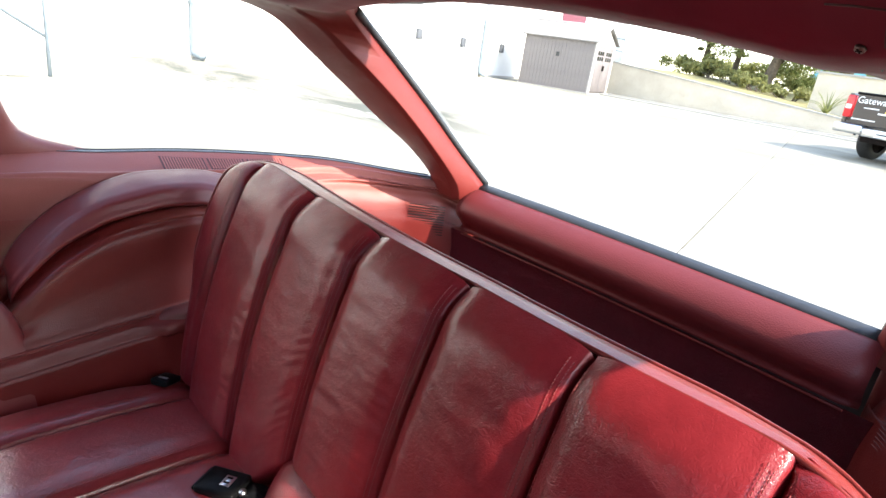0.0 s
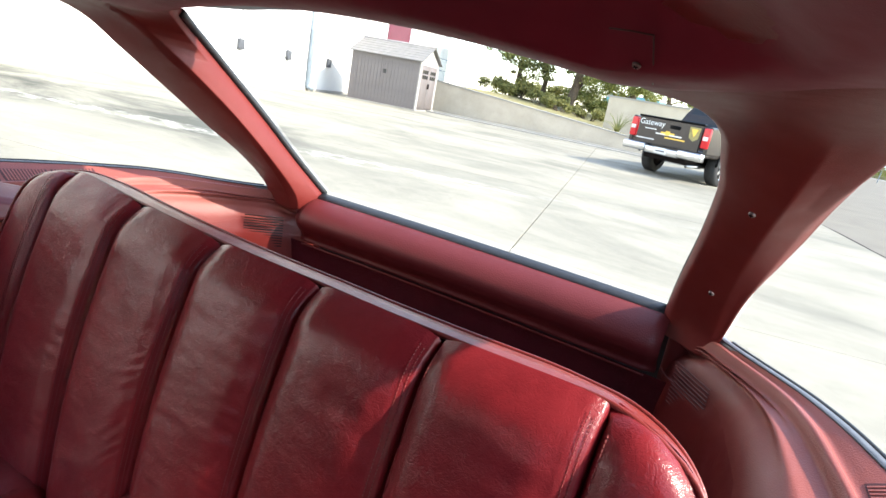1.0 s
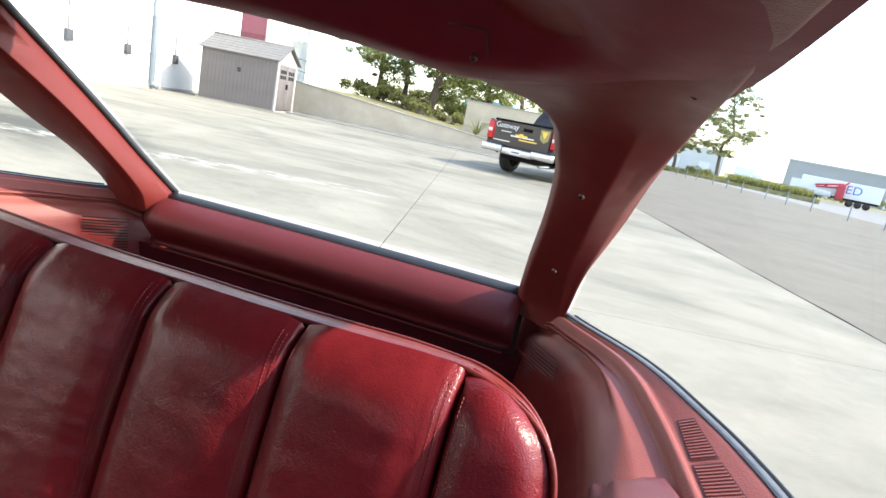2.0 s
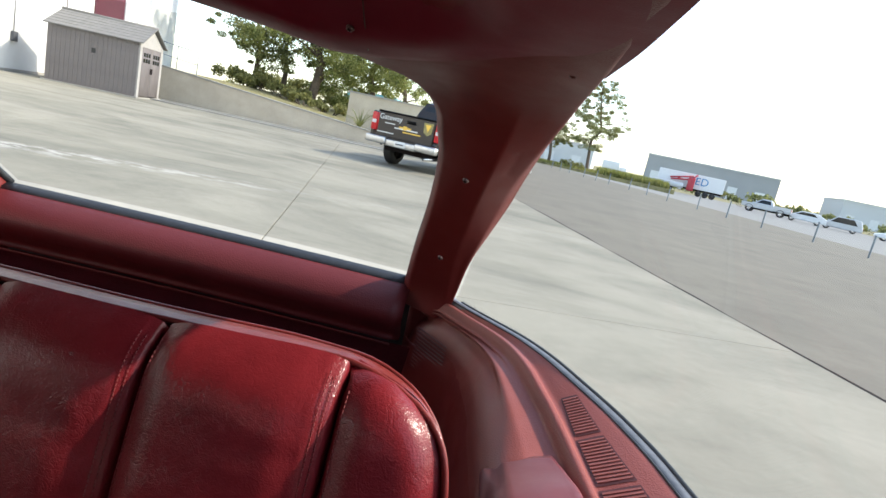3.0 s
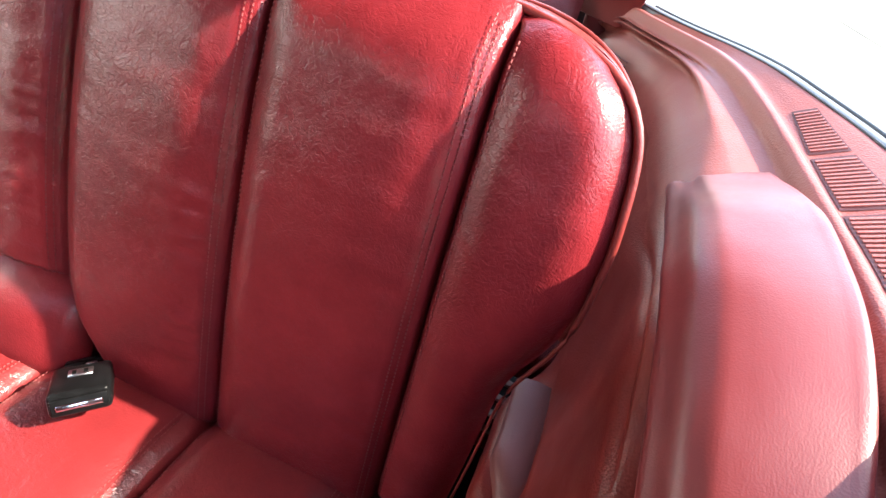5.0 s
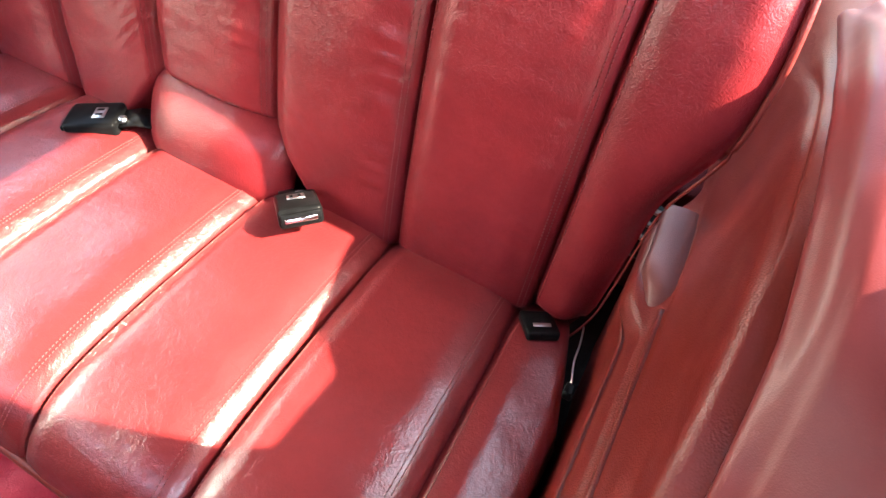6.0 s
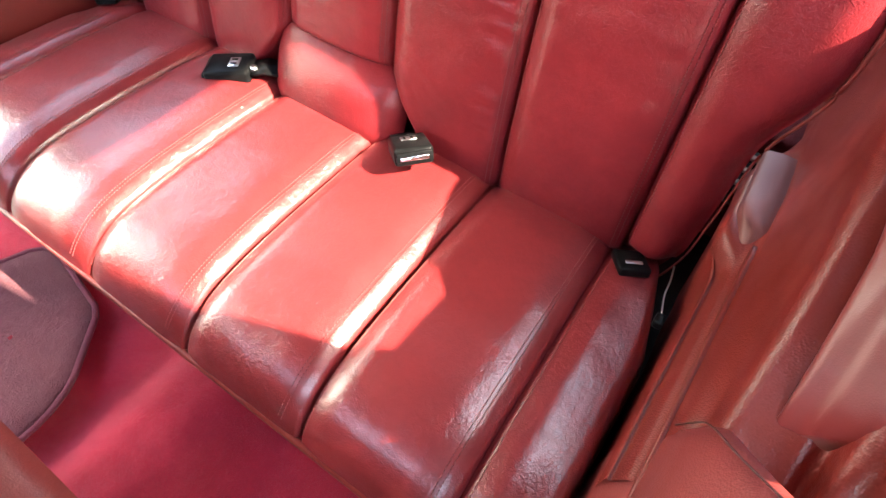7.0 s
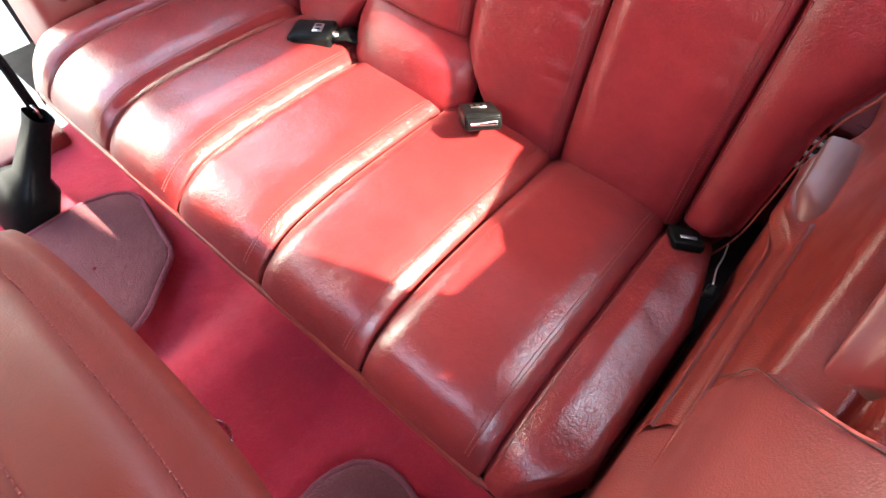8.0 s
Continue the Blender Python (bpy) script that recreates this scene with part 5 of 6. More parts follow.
# shrubs and leaves
def leaf_cloud(centres, count, size, seed, spread_z=0.75, droop=0.0):
    rng = random.Random(seed)
    verts, faces = [], []
    for _ in range(count):
        c, r = centres[rng.randrange(len(centres))]
        while True:
            d = Vector((rng.uniform(-1, 1), rng.uniform(-1, 1), rng.uniform(-1, 1)))
            if 0.05 < d.length < 1:
                break
        d = d.normalized() * (d.length ** 0.8) * rng.uniform(0.75, 1.2)
        p = Vector(c) + Vector((d.x * r, d.y * r, d.z * r * spread_z - droop * d.length))
        s = size * rng.uniform(0.55, 1.35)
        q = Euler((rng.uniform(0, 6.3), rng.uniform(0, 6.3), rng.uniform(0, 6.3))).to_matrix()
        k = len(verts)
        for co in ((-s, -s * 0.5, 0), (s, -s * 0.5, s * 0.2), (s * 0.7, s * 0.6, 0), (-s * 0.6, s * 0.5, s * 0.25)):
            verts.append(p + q @ Vector(co))
        faces.append((k, k + 1, k + 2, k + 3))
    return verts, faces


def leaf_part(name, data, mat, parent, label=""):
    me = bpy.data.meshes.new(name)
    me.from_pydata(*[data[0], [], data[1]])
    me.materials.append(mat)
    ob = new(name, me)
    ob.parent = parent
    if label:
        tagged(ob, label)
    return ob


def tree(m, height, crown, trunk_r, seed, mat, clumps, leaves, leaf, bare, label, group="trees", pine=True):
    rng = random.Random(seed)
    t = thing("tree", label, "tree", group, at=m)
    trunk = [Vector((0, 0, -0.2))]
    for i in range(1, 9):
        trunk.append(Vector((rng.uniform(-1, 1) * height * 0.018 * i ** 0.6, rng.uniform(-1, 1) * height * 0.018 * i ** 0.6, height * 0.92 * i / 8)))
    path = spline(trunk, 26)
    bm = tube(path, lambda u: trunk_r * (1.15 - 0.95 * u), 9)
    centres = []
    for k in range(clumps):
        f = bare + (1 - bare) * (k + rng.random() * 0.8) / clumps
        i = min(25, int(f * 25))
        p = path[i]
        ang = rng.uniform(0, math.tau)
        env = crown * (0.45 + 0.75 * math.sin(math.pi * min(1, max(0.08, (f - bare) / (1 - bare) * 0.85 + 0.12)))) * rng.uniform(0.55, 1.05)
        tip = p + Vector((math.cos(ang) * env, math.sin(ang) * env, rng.uniform(0.02, 0.10) * height))
        mid = p.lerp(tip, 0.5) + Vector((0, 0, 0.02 * height))
        tube(spline([p, mid, tip], 7), lambda u: trunk_r * 0.30 * (1.1 - u), 5, bm=bm)
        centres.append((tip, crown * rng.uniform(0.16, 0.30) if pine else crown * rng.uniform(0.20, 0.38)))
        if pine:
            for q in range(6):
                off = Vector((rng.uniform(-1, 1), rng.uniform(-1, 1), rng.uniform(-0.6, 0.7))) * crown * 0.46
                centres.append((p.lerp(tip, rng.uniform(0.35, 1.10)) + off, crown * rng.uniform(0.07, 0.24)))
        else:
            centres.append((p.lerp(tip, 0.6) + Vector((0, 0, 0.04 * height)), crown * rng.uniform(0.25, 0.42)))
            for q in range(5):
                off = Vector((rng.uniform(-1, 1), rng.uniform(-1, 1), rng.uniform(-0.8, 0.6))) * crown * 0.40
                centres.append((tip + off, crown * rng.uniform(0.06, 0.17)))
    part("trunk", bm, BARK, t)
    leaf_part("crown", leaf_cloud(centres, int(leaves * 2.4), leaf * 0.60, seed, 0.55 if pine else 0.8), mat, t)
    return t


def shrub(m, w, h, seed, label="wild green shrub beyond the wall", mat=None, n=500, size=0.10):
    rng = random.Random(seed)
    t = thing("shrub", label, "shrub", "shrubs", at=m)
    stems = bmesh.new()
    cs = []
    for k in range(9):
        tip = Vector((rng.uniform(-w, w), rng.uniform(-w, w) * 0.5, h * rng.uniform(0.4, 0.85)))
        tube(spline([(tip.x * 0.3, tip.y * 0.3, -0.1), (tip.x * 0.6, tip.y * 0.6, tip.z * 0.5), tip], 6), lambda u: 0.03 * (1.2 - u), 5, bm=stems)
        cs.append((tip, h * rng.uniform(0.25, 0.42)))
    part("stems", stems, BARK, t)
    leaf_part("foliage", leaf_cloud(cs, n, size, seed), mat or LEAF_SHRUB, t)
    return t


# building
def building():
    h = thing("building", "white stucco industrial building with downspouts and wall boxes", "building")
    wb = -11.9
    m = lot_pose(0, 0)
    w = bmesh.new()
    box((wb - 9, -22, -0.1), (wb, 39.3, 9.0), bm=w, m=m)
    part("wall", w, STUCCO, h, smooth=False)
    part("plinth", box((wb, -22, 0.0), (wb + 0.05, 39.3, 0.09), m=m), KERB, h, smooth=False)
    part("parapet", box((wb - 9.1, -22.1, 9.0), (wb + 0.08, 39.4, 9.3), m=m), STUCCO, h, smooth=False)
    for a, tall in ((7.75, 8.9), (20.75, 8.9)):
        spout = tube([m @ Vector((wb + 0.08, a, tall)), m @ Vector((wb + 0.08, a, 0.30)), m @ Vector((wb + 0.10, a, 0.16)), m @ Vector((wb + 0.32, a + 0.05, 0.10))], 0.10, 10)
        d = part("downspout", spout, GALV, h, "pale metal downspout with a kicked-out foot")
        part("bracket", box((wb, a - 0.12, 1.2), (wb + 0.17, a + 0.12, 1.26), m=m), GALV, d, smooth=False)
    for a, z in ((12.6, 1.05), (16.3, 1.28), (19.2, 1.22), (22.35, 1.20)):
        bx = part("wall_box", rounded_box((wb, a - 0.13, z - 0.16), (wb + 0.12, a + 0.13, z + 0.18), 0.02, 2, m=m), GREY_BOX, h, "grey electrical wall box")
        part("conduit", tube([m @ Vector((wb + 0.04, a, z + 0.18)), m @ Vector((wb + 0.04, a, 8.6))], 0.014, 6), GREY_BOX, bx)
    part("conduit", tube([m @ Vector((wb + 0.04, 16.4, 1.2)), m @ Vector((wb + 0.04, 19.1, 1.14))], 0.012, 6), GREY_BOX, h, "thin grey pipe between the wall boxes")
    part("panel_joint", box((wb, 25.9, 0.1), (wb + 0.012, 25.96, 9.0), m=m), DARK_TRIM, h, smooth=False)
    door = part("dock_door", box((wb, 28.3, 2.35), (wb + 0.06, 31.4, 6.4), m=m), MAROON, h, "maroon painted dock door high on the wall", smooth=False)
    part("door_frame", box((wb, 31.4, 1.2), (wb + 0.12, 31.75, 6.7), m=m), WHITE_METAL, door, smooth=False)
    part("warning_lamp", disc(m @ Vector((-11.0, 26.6, 2.50)), (0, 0, 1), 0.15, 0.32, 14, r2=0.09), YELLOW, h, "yellow rounded warning cap")
    part("lamp_stem", disc(m @ Vector((-11.0, 26.6, 0.0)), (0, 0, 1), 0.06, 2.50, 10), YELLOW, h)
    part("wall_pier", box((wb, 33.2, 1.0), (wb + 0.10, 33.6, 9.0), m=m), WHITE_METAL, h, smooth=False)
    corner = disc(m @ Vector((wb - 0.8, 39.3, 0.0)), (0, 0, 1), 0.8, 9.0, 28)
    part("corner_column", corner, STUCCO, h, "rounded white corner of the wall")
    return h


building()


def outside_stairs():
    s = thing("outside_stairs", "pale concrete block stairs with blue-grey pipe handrails", "stairs")
    m = lot_pose(3.3, -9.3)
    for i in range(7):
        part("step", rounded_box((-1.2, -3.2, 0.19 * i), (1.0, -0.35 - 0.30 * i, 0.19 * (i + 1) - 0.012), 0.012, 1, m=m), KERB, s)
    for bx in (-1.1, 0.95):
        rail = bmesh.new()
        tube([m @ Vector((bx, -0.1, 0.0)), m @ Vector((bx, -0.1, 1.0)), m @ Vector((bx, -2.4, 2.4)), m @ Vector((bx, -3.2, 2.4))], 0.028, 8, bm=rail)
        tube([m @ Vector((bx, -0.1, 0.5)), m @ Vector((bx, -2.4, 1.9))], 0.022, 8, bm=rail)
        tube([m @ Vector((bx, -1.2, 0.7)), m @ Vector((bx, -1.2, 1.68))], 0.022, 8, bm=rail)
        part("handrail", rail, GALV, s, "blue-grey pipe handrail")
    return s


outside_stairs()


def shed():
    m = lot_pose(21.55, -10.42, 0.05)
    h = thing("shed", "grey resin garden shed with vertical boards and a gabled roof", "shed", at=m)
    L, D, E, R = 2.94, 2.3, 1.86, 2.42
    part("base", box((-0.08, -0.08, -0.05), (L + 0.08, D + 0.08, 0.0)), KERB, h, smooth=False)
    part("core", prism([(0.04, 0.04, 0), (0.04, D - 0.04, 0), (0.04, D - 0.04, E - 0.05), (0.04, D / 2, R - 0.08), (0.04, 0.04, E - 0.05)], (0, 0, 0), (L - 0.08, 0, 0)), SHED_WALL, h, smooth=False)
    n = 20
    board = bpy.data.meshes.new("board")
    bm = rounded_box((0.0015, 0.0, 0.0), (L / n - 0.0020, 0.034, E), 0.004, 1)
    bm.to_mesh(board)
    bm.free()
    board.materials.append(SHED_WALL)
    for i in range(n):
        shared("board", board, h, pose(i * L / n, 0.0, 0))
    for i in range(n):
        shared("board", board, h, pose(i * L / n, D - 0.034, 0))
    # window outline pressed in the wall
    fr = bmesh.new()
    for lo, hi in (((1.36, -0.012, 1.12), (1.40, 0.004, 1.62)), ((1.74, -0.012, 1.12), (1.78, 0.004, 1.62)), ((1.36, -0.012, 1.58), (1.78, 0.004, 1.62)), ((1.36, -0.012, 1.12), (1.78, 0.004, 1.16)), ((1.56, -0.010, 1.14), (1.58, 0.004, 1.60)), ((1.38, -0.010, 1.36), (1.76, 0.004, 1.38))):
        box(lo, hi, bm=fr)
    win = part("window", fr, SHED_WALL, h, smooth=False)
    part("pane", box((1.42, -0.004, 1.18), (1.55, 0.003, 1.34)), DARK_GLASS, win, smooth=False)
    # gable end with double doors
    for y0, y1 in ((0.0, 0.20), (D - 0.20, D)):
        part("corner_post", box((L - 0.03, y0, 0), (L + 0.035, y1, E)), SHED_TRIM, h, smooth=False)
    part("gable", prism([(L - 0.03, 0, E - 0.12), (L - 0.03, D, E - 0.12), (L - 0.03, D, E), (L - 0.03, D / 2, R - 0.04), (L - 0.03, 0, E)], (0, 0, 0), (0.055, 0, 0)), SHED_TRIM, h, smooth=False)
    for k in (0, 1):
        y0 = 0.22 + k * (D / 2 - 0.21)
        y1 = y0 + D / 2 - 0.235
        d = part("door", rounded_box((L - 0.02, y0, 0.03), (L + 0.045, y1, E - 0.13), 0.01, 1), SHED_WALL, h, "grey resin shed door")
        for r in range(2):
            for c in range(3):
                ww = (y1 - y0 - 0.2) / 3
                part("pane", box((L + 0.04, y0 + 0.1 + c * ww, 1.22 + r * 0.2), (L + 0.05, y0 + 0.1 + c * ww + ww * 0.75, 1.36 + r * 0.2)), DARK_GLASS, d, smooth=False)
        part("handle", rounded_box((L + 0.045, (y1 - 0.08) if k == 0 else (y0 + 0.03), 0.85), (L + 0.075, (y1 - 0.03) if k == 0 else (y0 + 0.08), 1.05), 0.008, 1), DARK, d)
    # roof in shingled courses
    for sgn in (-1, 1):
        y_eave, y_ridge = (-0.12, D / 2) if sgn < 0 else (D + 0.12, D / 2)
        for c in range(6):
            t0, t1 = c / 6, (c + 1) / 6 + 0.03
            p0 = (y_eave + (y_ridge - y_eave) * t0, E - 0.02 + (R - E + 0.06) * t0)
            p1 = (y_eave + (y_ridge - y_eave) * min(1, t1), E - 0.02 + (R - E + 0.06) * min(1, t1))
            bm = prism([(-0.10, p0[0], p0[1]), (-0.10, p1[0], p1[1]), (-0.10, p1[0], p1[1] + 0.022), (-0.10, p0[0], p0[1] + 0.038)], (0, 0, 0), (L + 0.25, 0, 0))
            part("roof_course", bm, SHED_ROOF, h, smooth=False)
    part("ridge_cap", tube([(-0.12, D / 2, R + 0.06), (L + 0.17, D / 2, R + 0.06)], 0.06, 8), SHED_ROOF, h)
    return h


shed()


# retaining wall of the ramp, its kerb and the raised verge
def retaining_wall():
    x0, x1, y = -15.5, -3.2, 22.6
    top = lambda x: 1.30 + (x + 14.0) * -0.088
    bm = prism([(x0, y, -0.1), (x1, y, -0.1), (x1, y, max(0.25, top(x1))), (x0, y, top(x0))], (0, 0, 0), (0, 0.22, 0))
    w = part("wall_retaining", bm, RETAIN, smooth=False)
    tagged(w, "tan concrete ramp wall sloping down towards the parked pickup", "wall", kind="structure")
    cap = prism([(x0, y, top(x0)), (x1, y, max(0.25, top(x1))), (x1, y, max(0.25, top(x1)) + 0.06), (x0, y, top(x0) + 0.06)], (0, -0.03, 0), (0, 0.25, 0))
    part("cap", cap, KERB, w, "pale concrete coping", smooth=False)
    verge = prism([(-40, y, -0.1), (x1 + 3, y, -0.1), (x1 + 3, y, 0.16), (x1, y, 0.20), (x0, y, top(x0) - 0.12), (-40, y, top(x0) - 0.12)], (0, 0.25, 0), (0, 24, 0))
    tagged(part("ground_verge", verge, GRASS, smooth=False), "rough grass bank behind the ramp wall", "ground", kind="structure")
    kerb = box((x0, y - 2.3, -0.02), (x1 + 1, y - 2.0, 0.05))
    tagged(part("kerb", kerb, KERB, smooth=False), "low pale concrete kerb along the ramp", "kerb", kind="structure")
    tagged(part("kerb_inner", box((x0, y - 1.2, -0.02), (x1 + 1, y - 1.0, 0.045)), KERB, smooth=False), "low pale concrete kerb along the ramp", "kerb", kind="structure")


retaining_wall()


def guard_rail():
    s = thing("guard_rail", "white pipe guard rail on top of the ramp wall", "rail")
    for i in range(3):
        x = -14.4 + i * 0.9
        part("post", tube([(x, 22.75, 1.30 + (x + 14) * -0.088), (x, 22.75, 2.30 + (x + 14) * -0.11)], 0.018, 8), GALV, s)
    part("top_rail", tube([(-15.2, 22.75, 2.42), (-12.6, 22.75, 2.14)], 0.018, 8), GALV, s)
    part("mid_rail", tube([(-15.2, 22.75, 1.92), (-12.6, 22.75, 1.65)], 0.015, 8), GALV, s)


guard_rail()

# low masonry enclosure and white fence past the ramp
enc = thing("masonry_enclosure", "grey rendered block enclosure wall", "wall")
part("front_wall", box((-7.6, 28.0, 0), (-3.9, 28.25, 2.05)), RETAIN, enc, smooth=False)
part("side_wall", box((-4.15, 28.25, 0), (-3.9, 33.0, 2.05)), RETAIN, enc, smooth=False)
part("coping", box((-7.7, 27.95, 2.05), (-3.85, 28.3, 2.13)), KERB, enc, smooth=False)
fence = thing("white_fence", "white corrugated metal fence", "fence")
for i in range(16):
    part("slat", rounded_box((-3.7 + i * 0.36, 30.0 + 0.05 * (i % 2), 0), (-3.7 + i * 0.36 + 0.33, 30.05 + 0.05 * (i % 2), 1.75), 0.01, 1), WHITE_METAL, fence)
teal = thing("distant_shelter", "small far building with a pale teal roof", "building")
part("wall", box((-16.5, 58, 0), (-11, 62, 2.2)), WAREHOUSE_PALE, teal, smooth=False)
part("roof", prism([(-17, 57.5, 2.2), (-10.5, 57.5, 2.2), (-11.5, 57.5, 3.4), (-16, 57.5, 3.4)], (0, 0, 0), (0, 5, 0)), plain("teal_roof", (0.16, 0.42, 0.46), 0.5), teal, smooth=False)

def bank(x, y):
    if not 22.9 < y < 46.5 or x > -0.3:
        return LAND - 0.02
    if y > 46.4:
        return LAND - 0.02
    return 1.30 if x < -15.5 else 0.20 + (x + 3.2) * -0.0895 if x < -3.2 else 0.20 - 0.01 * (x + 3.2)


# trees beyond the wall and along the road
tree(pose(-16.6, 37, 0.3), 10.5, 2.5, 0.17, 3, LEAF_PINE, 22, 6000, 0.11, 0.20, "tall thin pine with open tufts of needles")
tree(pose(-14.9, 38, 0.3), 12.0, 2.6, 0.18, 4, LEAF_PINE, 22, 6000, 0.11, 0.24, "tall thin pine with open tufts of needles")
tree(pose(-12.4, 36, 0.3), 10.5, 4.4, 0.30, 5, LEAF_OAK, 24, 15000, 0.105, 0.20, "broad leafy oak with a dense dark crown", pine=False)
tree(pose(-9.2, 39, 0.3), 10.0, 3.8, 0.24, 6, LEAF_OAK, 18, 11000, 0.105, 0.26, "broad leafy oak with a dense dark crown", pine=False)
tree(pose(-6.4, 36, 0.3), 7.0, 2.8, 0.16, 7, LEAF_OAK, 14, 6000, 0.10, 0.30, "leafy young oak behind the block wall", pine=False)
tree(pose(10.5, 72, 0.2), 10.9, 2.5, 0.20, 8, LEAF_PINE, 26, 9000, 0.105, 0.26, "slender roadside pine with clumped needles", "roadside pines")
tree(pose(5.8, 73, 0.2), 9.6, 2.3, 0.19, 9, LEAF_PINE, 24, 8000, 0.105, 0.26, "slender roadside pine with clumped needles", "roadside pines")
for i, (x, y, w, h) in enumerate(((-18.4, 40, 1.3, 1.1), (-15.2, 34, 1.3, 1.0), (-12.5, 33, 1.2, 0.8), (-13.8, 33.4, 1.5, 0.9), (-11.0, 31.5, 1.2, 0.7), (-9.4, 31, 1.1, 0.7), (-16.8, 36, 1.6, 1.2), (-18.6, 45, 2.0, 1.4), (-14.6, 42, 1.8, 1.5), (-11.5, 41, 1.8, 1.4), (-9.0, 42, 1.8, 1.4), (-24, 62, 3, 2.0), (-18, 66, 3, 1.8), (-12, 64, 2.5, 1.6), (-30, 60, 3, 2.2), (2.0, 71, 1.6, 1.9), (8.6, 73, 1.2, 1.7))):
    shrub(pose(x, y, bank(x, y) - 0.02), w, h, 40 + i, n=1500, size=0.085)


def palm():
    t = thing("palm_shrub", "small spiky palm beside the block wall", "palm", at=pose(-6.6, 27.0, 0.25))
    rng = random.Random(9)
    part("trunk", tube([(0, 0, -0.1), (0.02, 0, 0.25)], 0.08, 8), BARK, t)
    for k in range(22):
        a = k * 2.4
        up = rng.uniform(0.35, 1.0)
        tip = Vector((math.cos(a) * 0.85 * (1.1 - up * 0.6), math.sin(a) * 0.85 * (1.1 - up * 0.6), 0.25 + up))
        p = spline([(0, 0, 0.2), tip * 0.55 + Vector((0, 0, 0.25)), tip], 6)
        side_v = Vector((-math.sin(a), math.cos(a), 0))
        bm = grid([[q - side_v * 0.05 * (1 - i / 5), q + Vector((0, 0, 0.02)), q + side_v * 0.05 * (1 - i / 5)] for i, q in enumerate(p)])
        part("frond", bm, LEAF_PINE, t)


palm()


# ---------------------------------------------------------------- vehicles
def text_part(name, body, size, m, mat, parent):
    cu = bpy.data.curves.new(name, "FONT")
    cu.body, cu.size, cu.extrude = body, size, 0.002
    tmp = new("lettering_source", cu)
    dg = bpy.context.evaluated_depsgraph_get()
    me = bpy.data.meshes.new_from_object(tmp.evaluated_get(dg))
    bpy.data.objects.remove(tmp)
    me.materials.clear()
    me.materials.append(mat)
    ob = new(name, me)
    ob.parent = parent
    ob.matrix_basis = m
    return ob


def wheel(parent, x, y, r, w, outward):
    bm = bmesh.new()
    rows = []
    for k in range(28):
        a = k * math.tau / 28
        rows.append([Vector((x + dx, y + math.cos(a) * rr, r + math.sin(a) * rr)) for dx, rr in ((-w / 2, r * 0.62), (-w / 2, r * 0.90), (-w * 0.36, r), (w * 0.36, r), (w / 2, r * 0.90), (w / 2, r * 0.62))])
    rows.append(rows[0])
    grid(rows, bm=bm)
    bmesh.ops.remove_doubles(bm, verts=bm.verts, dist=1e-5)
    bmesh.ops.recalc_face_normals(bm, faces=bm.faces[:])
    wob = new("wheel")
    wob.parent = parent
    part("tyre", bm, TYRE, wob)
    rim = disc((x - w * 0.3, y, r), (1, 0, 0), r * 0.63, w * 0.6, 24)
    part("rim_well", rim, DARK, wob)
    sp = bmesh.new()
    for k in range(6):
        mm = Matrix.Translation((x + outward * w * 0.34, y, r)) @ Matrix.Rotation(k * math.tau / 6, 4, "X")
        box((-0.02, -0.045 * r / 0.4, 0.0), (0.02, 0.045 * r / 0.4, r * 0.60), bm=sp, m=mm)
    disc((x + outward * w * 0.30, y, r), (outward, 0, 0), r * 0.16, 0.06, 14, bm=sp)
    ring = [(x + outward * w * 0.36, y + math.cos(k * math.tau / 24) * r * 0.60, r + math.sin(k * math.tau / 24) * r * 0.60) for k in range(24)]
    tube(ring, r * 0.045, 6, closed=True, bm=sp)
    part("rim", sp, CHROME, wob, "bright alloy rim", smooth=False)
    return wob


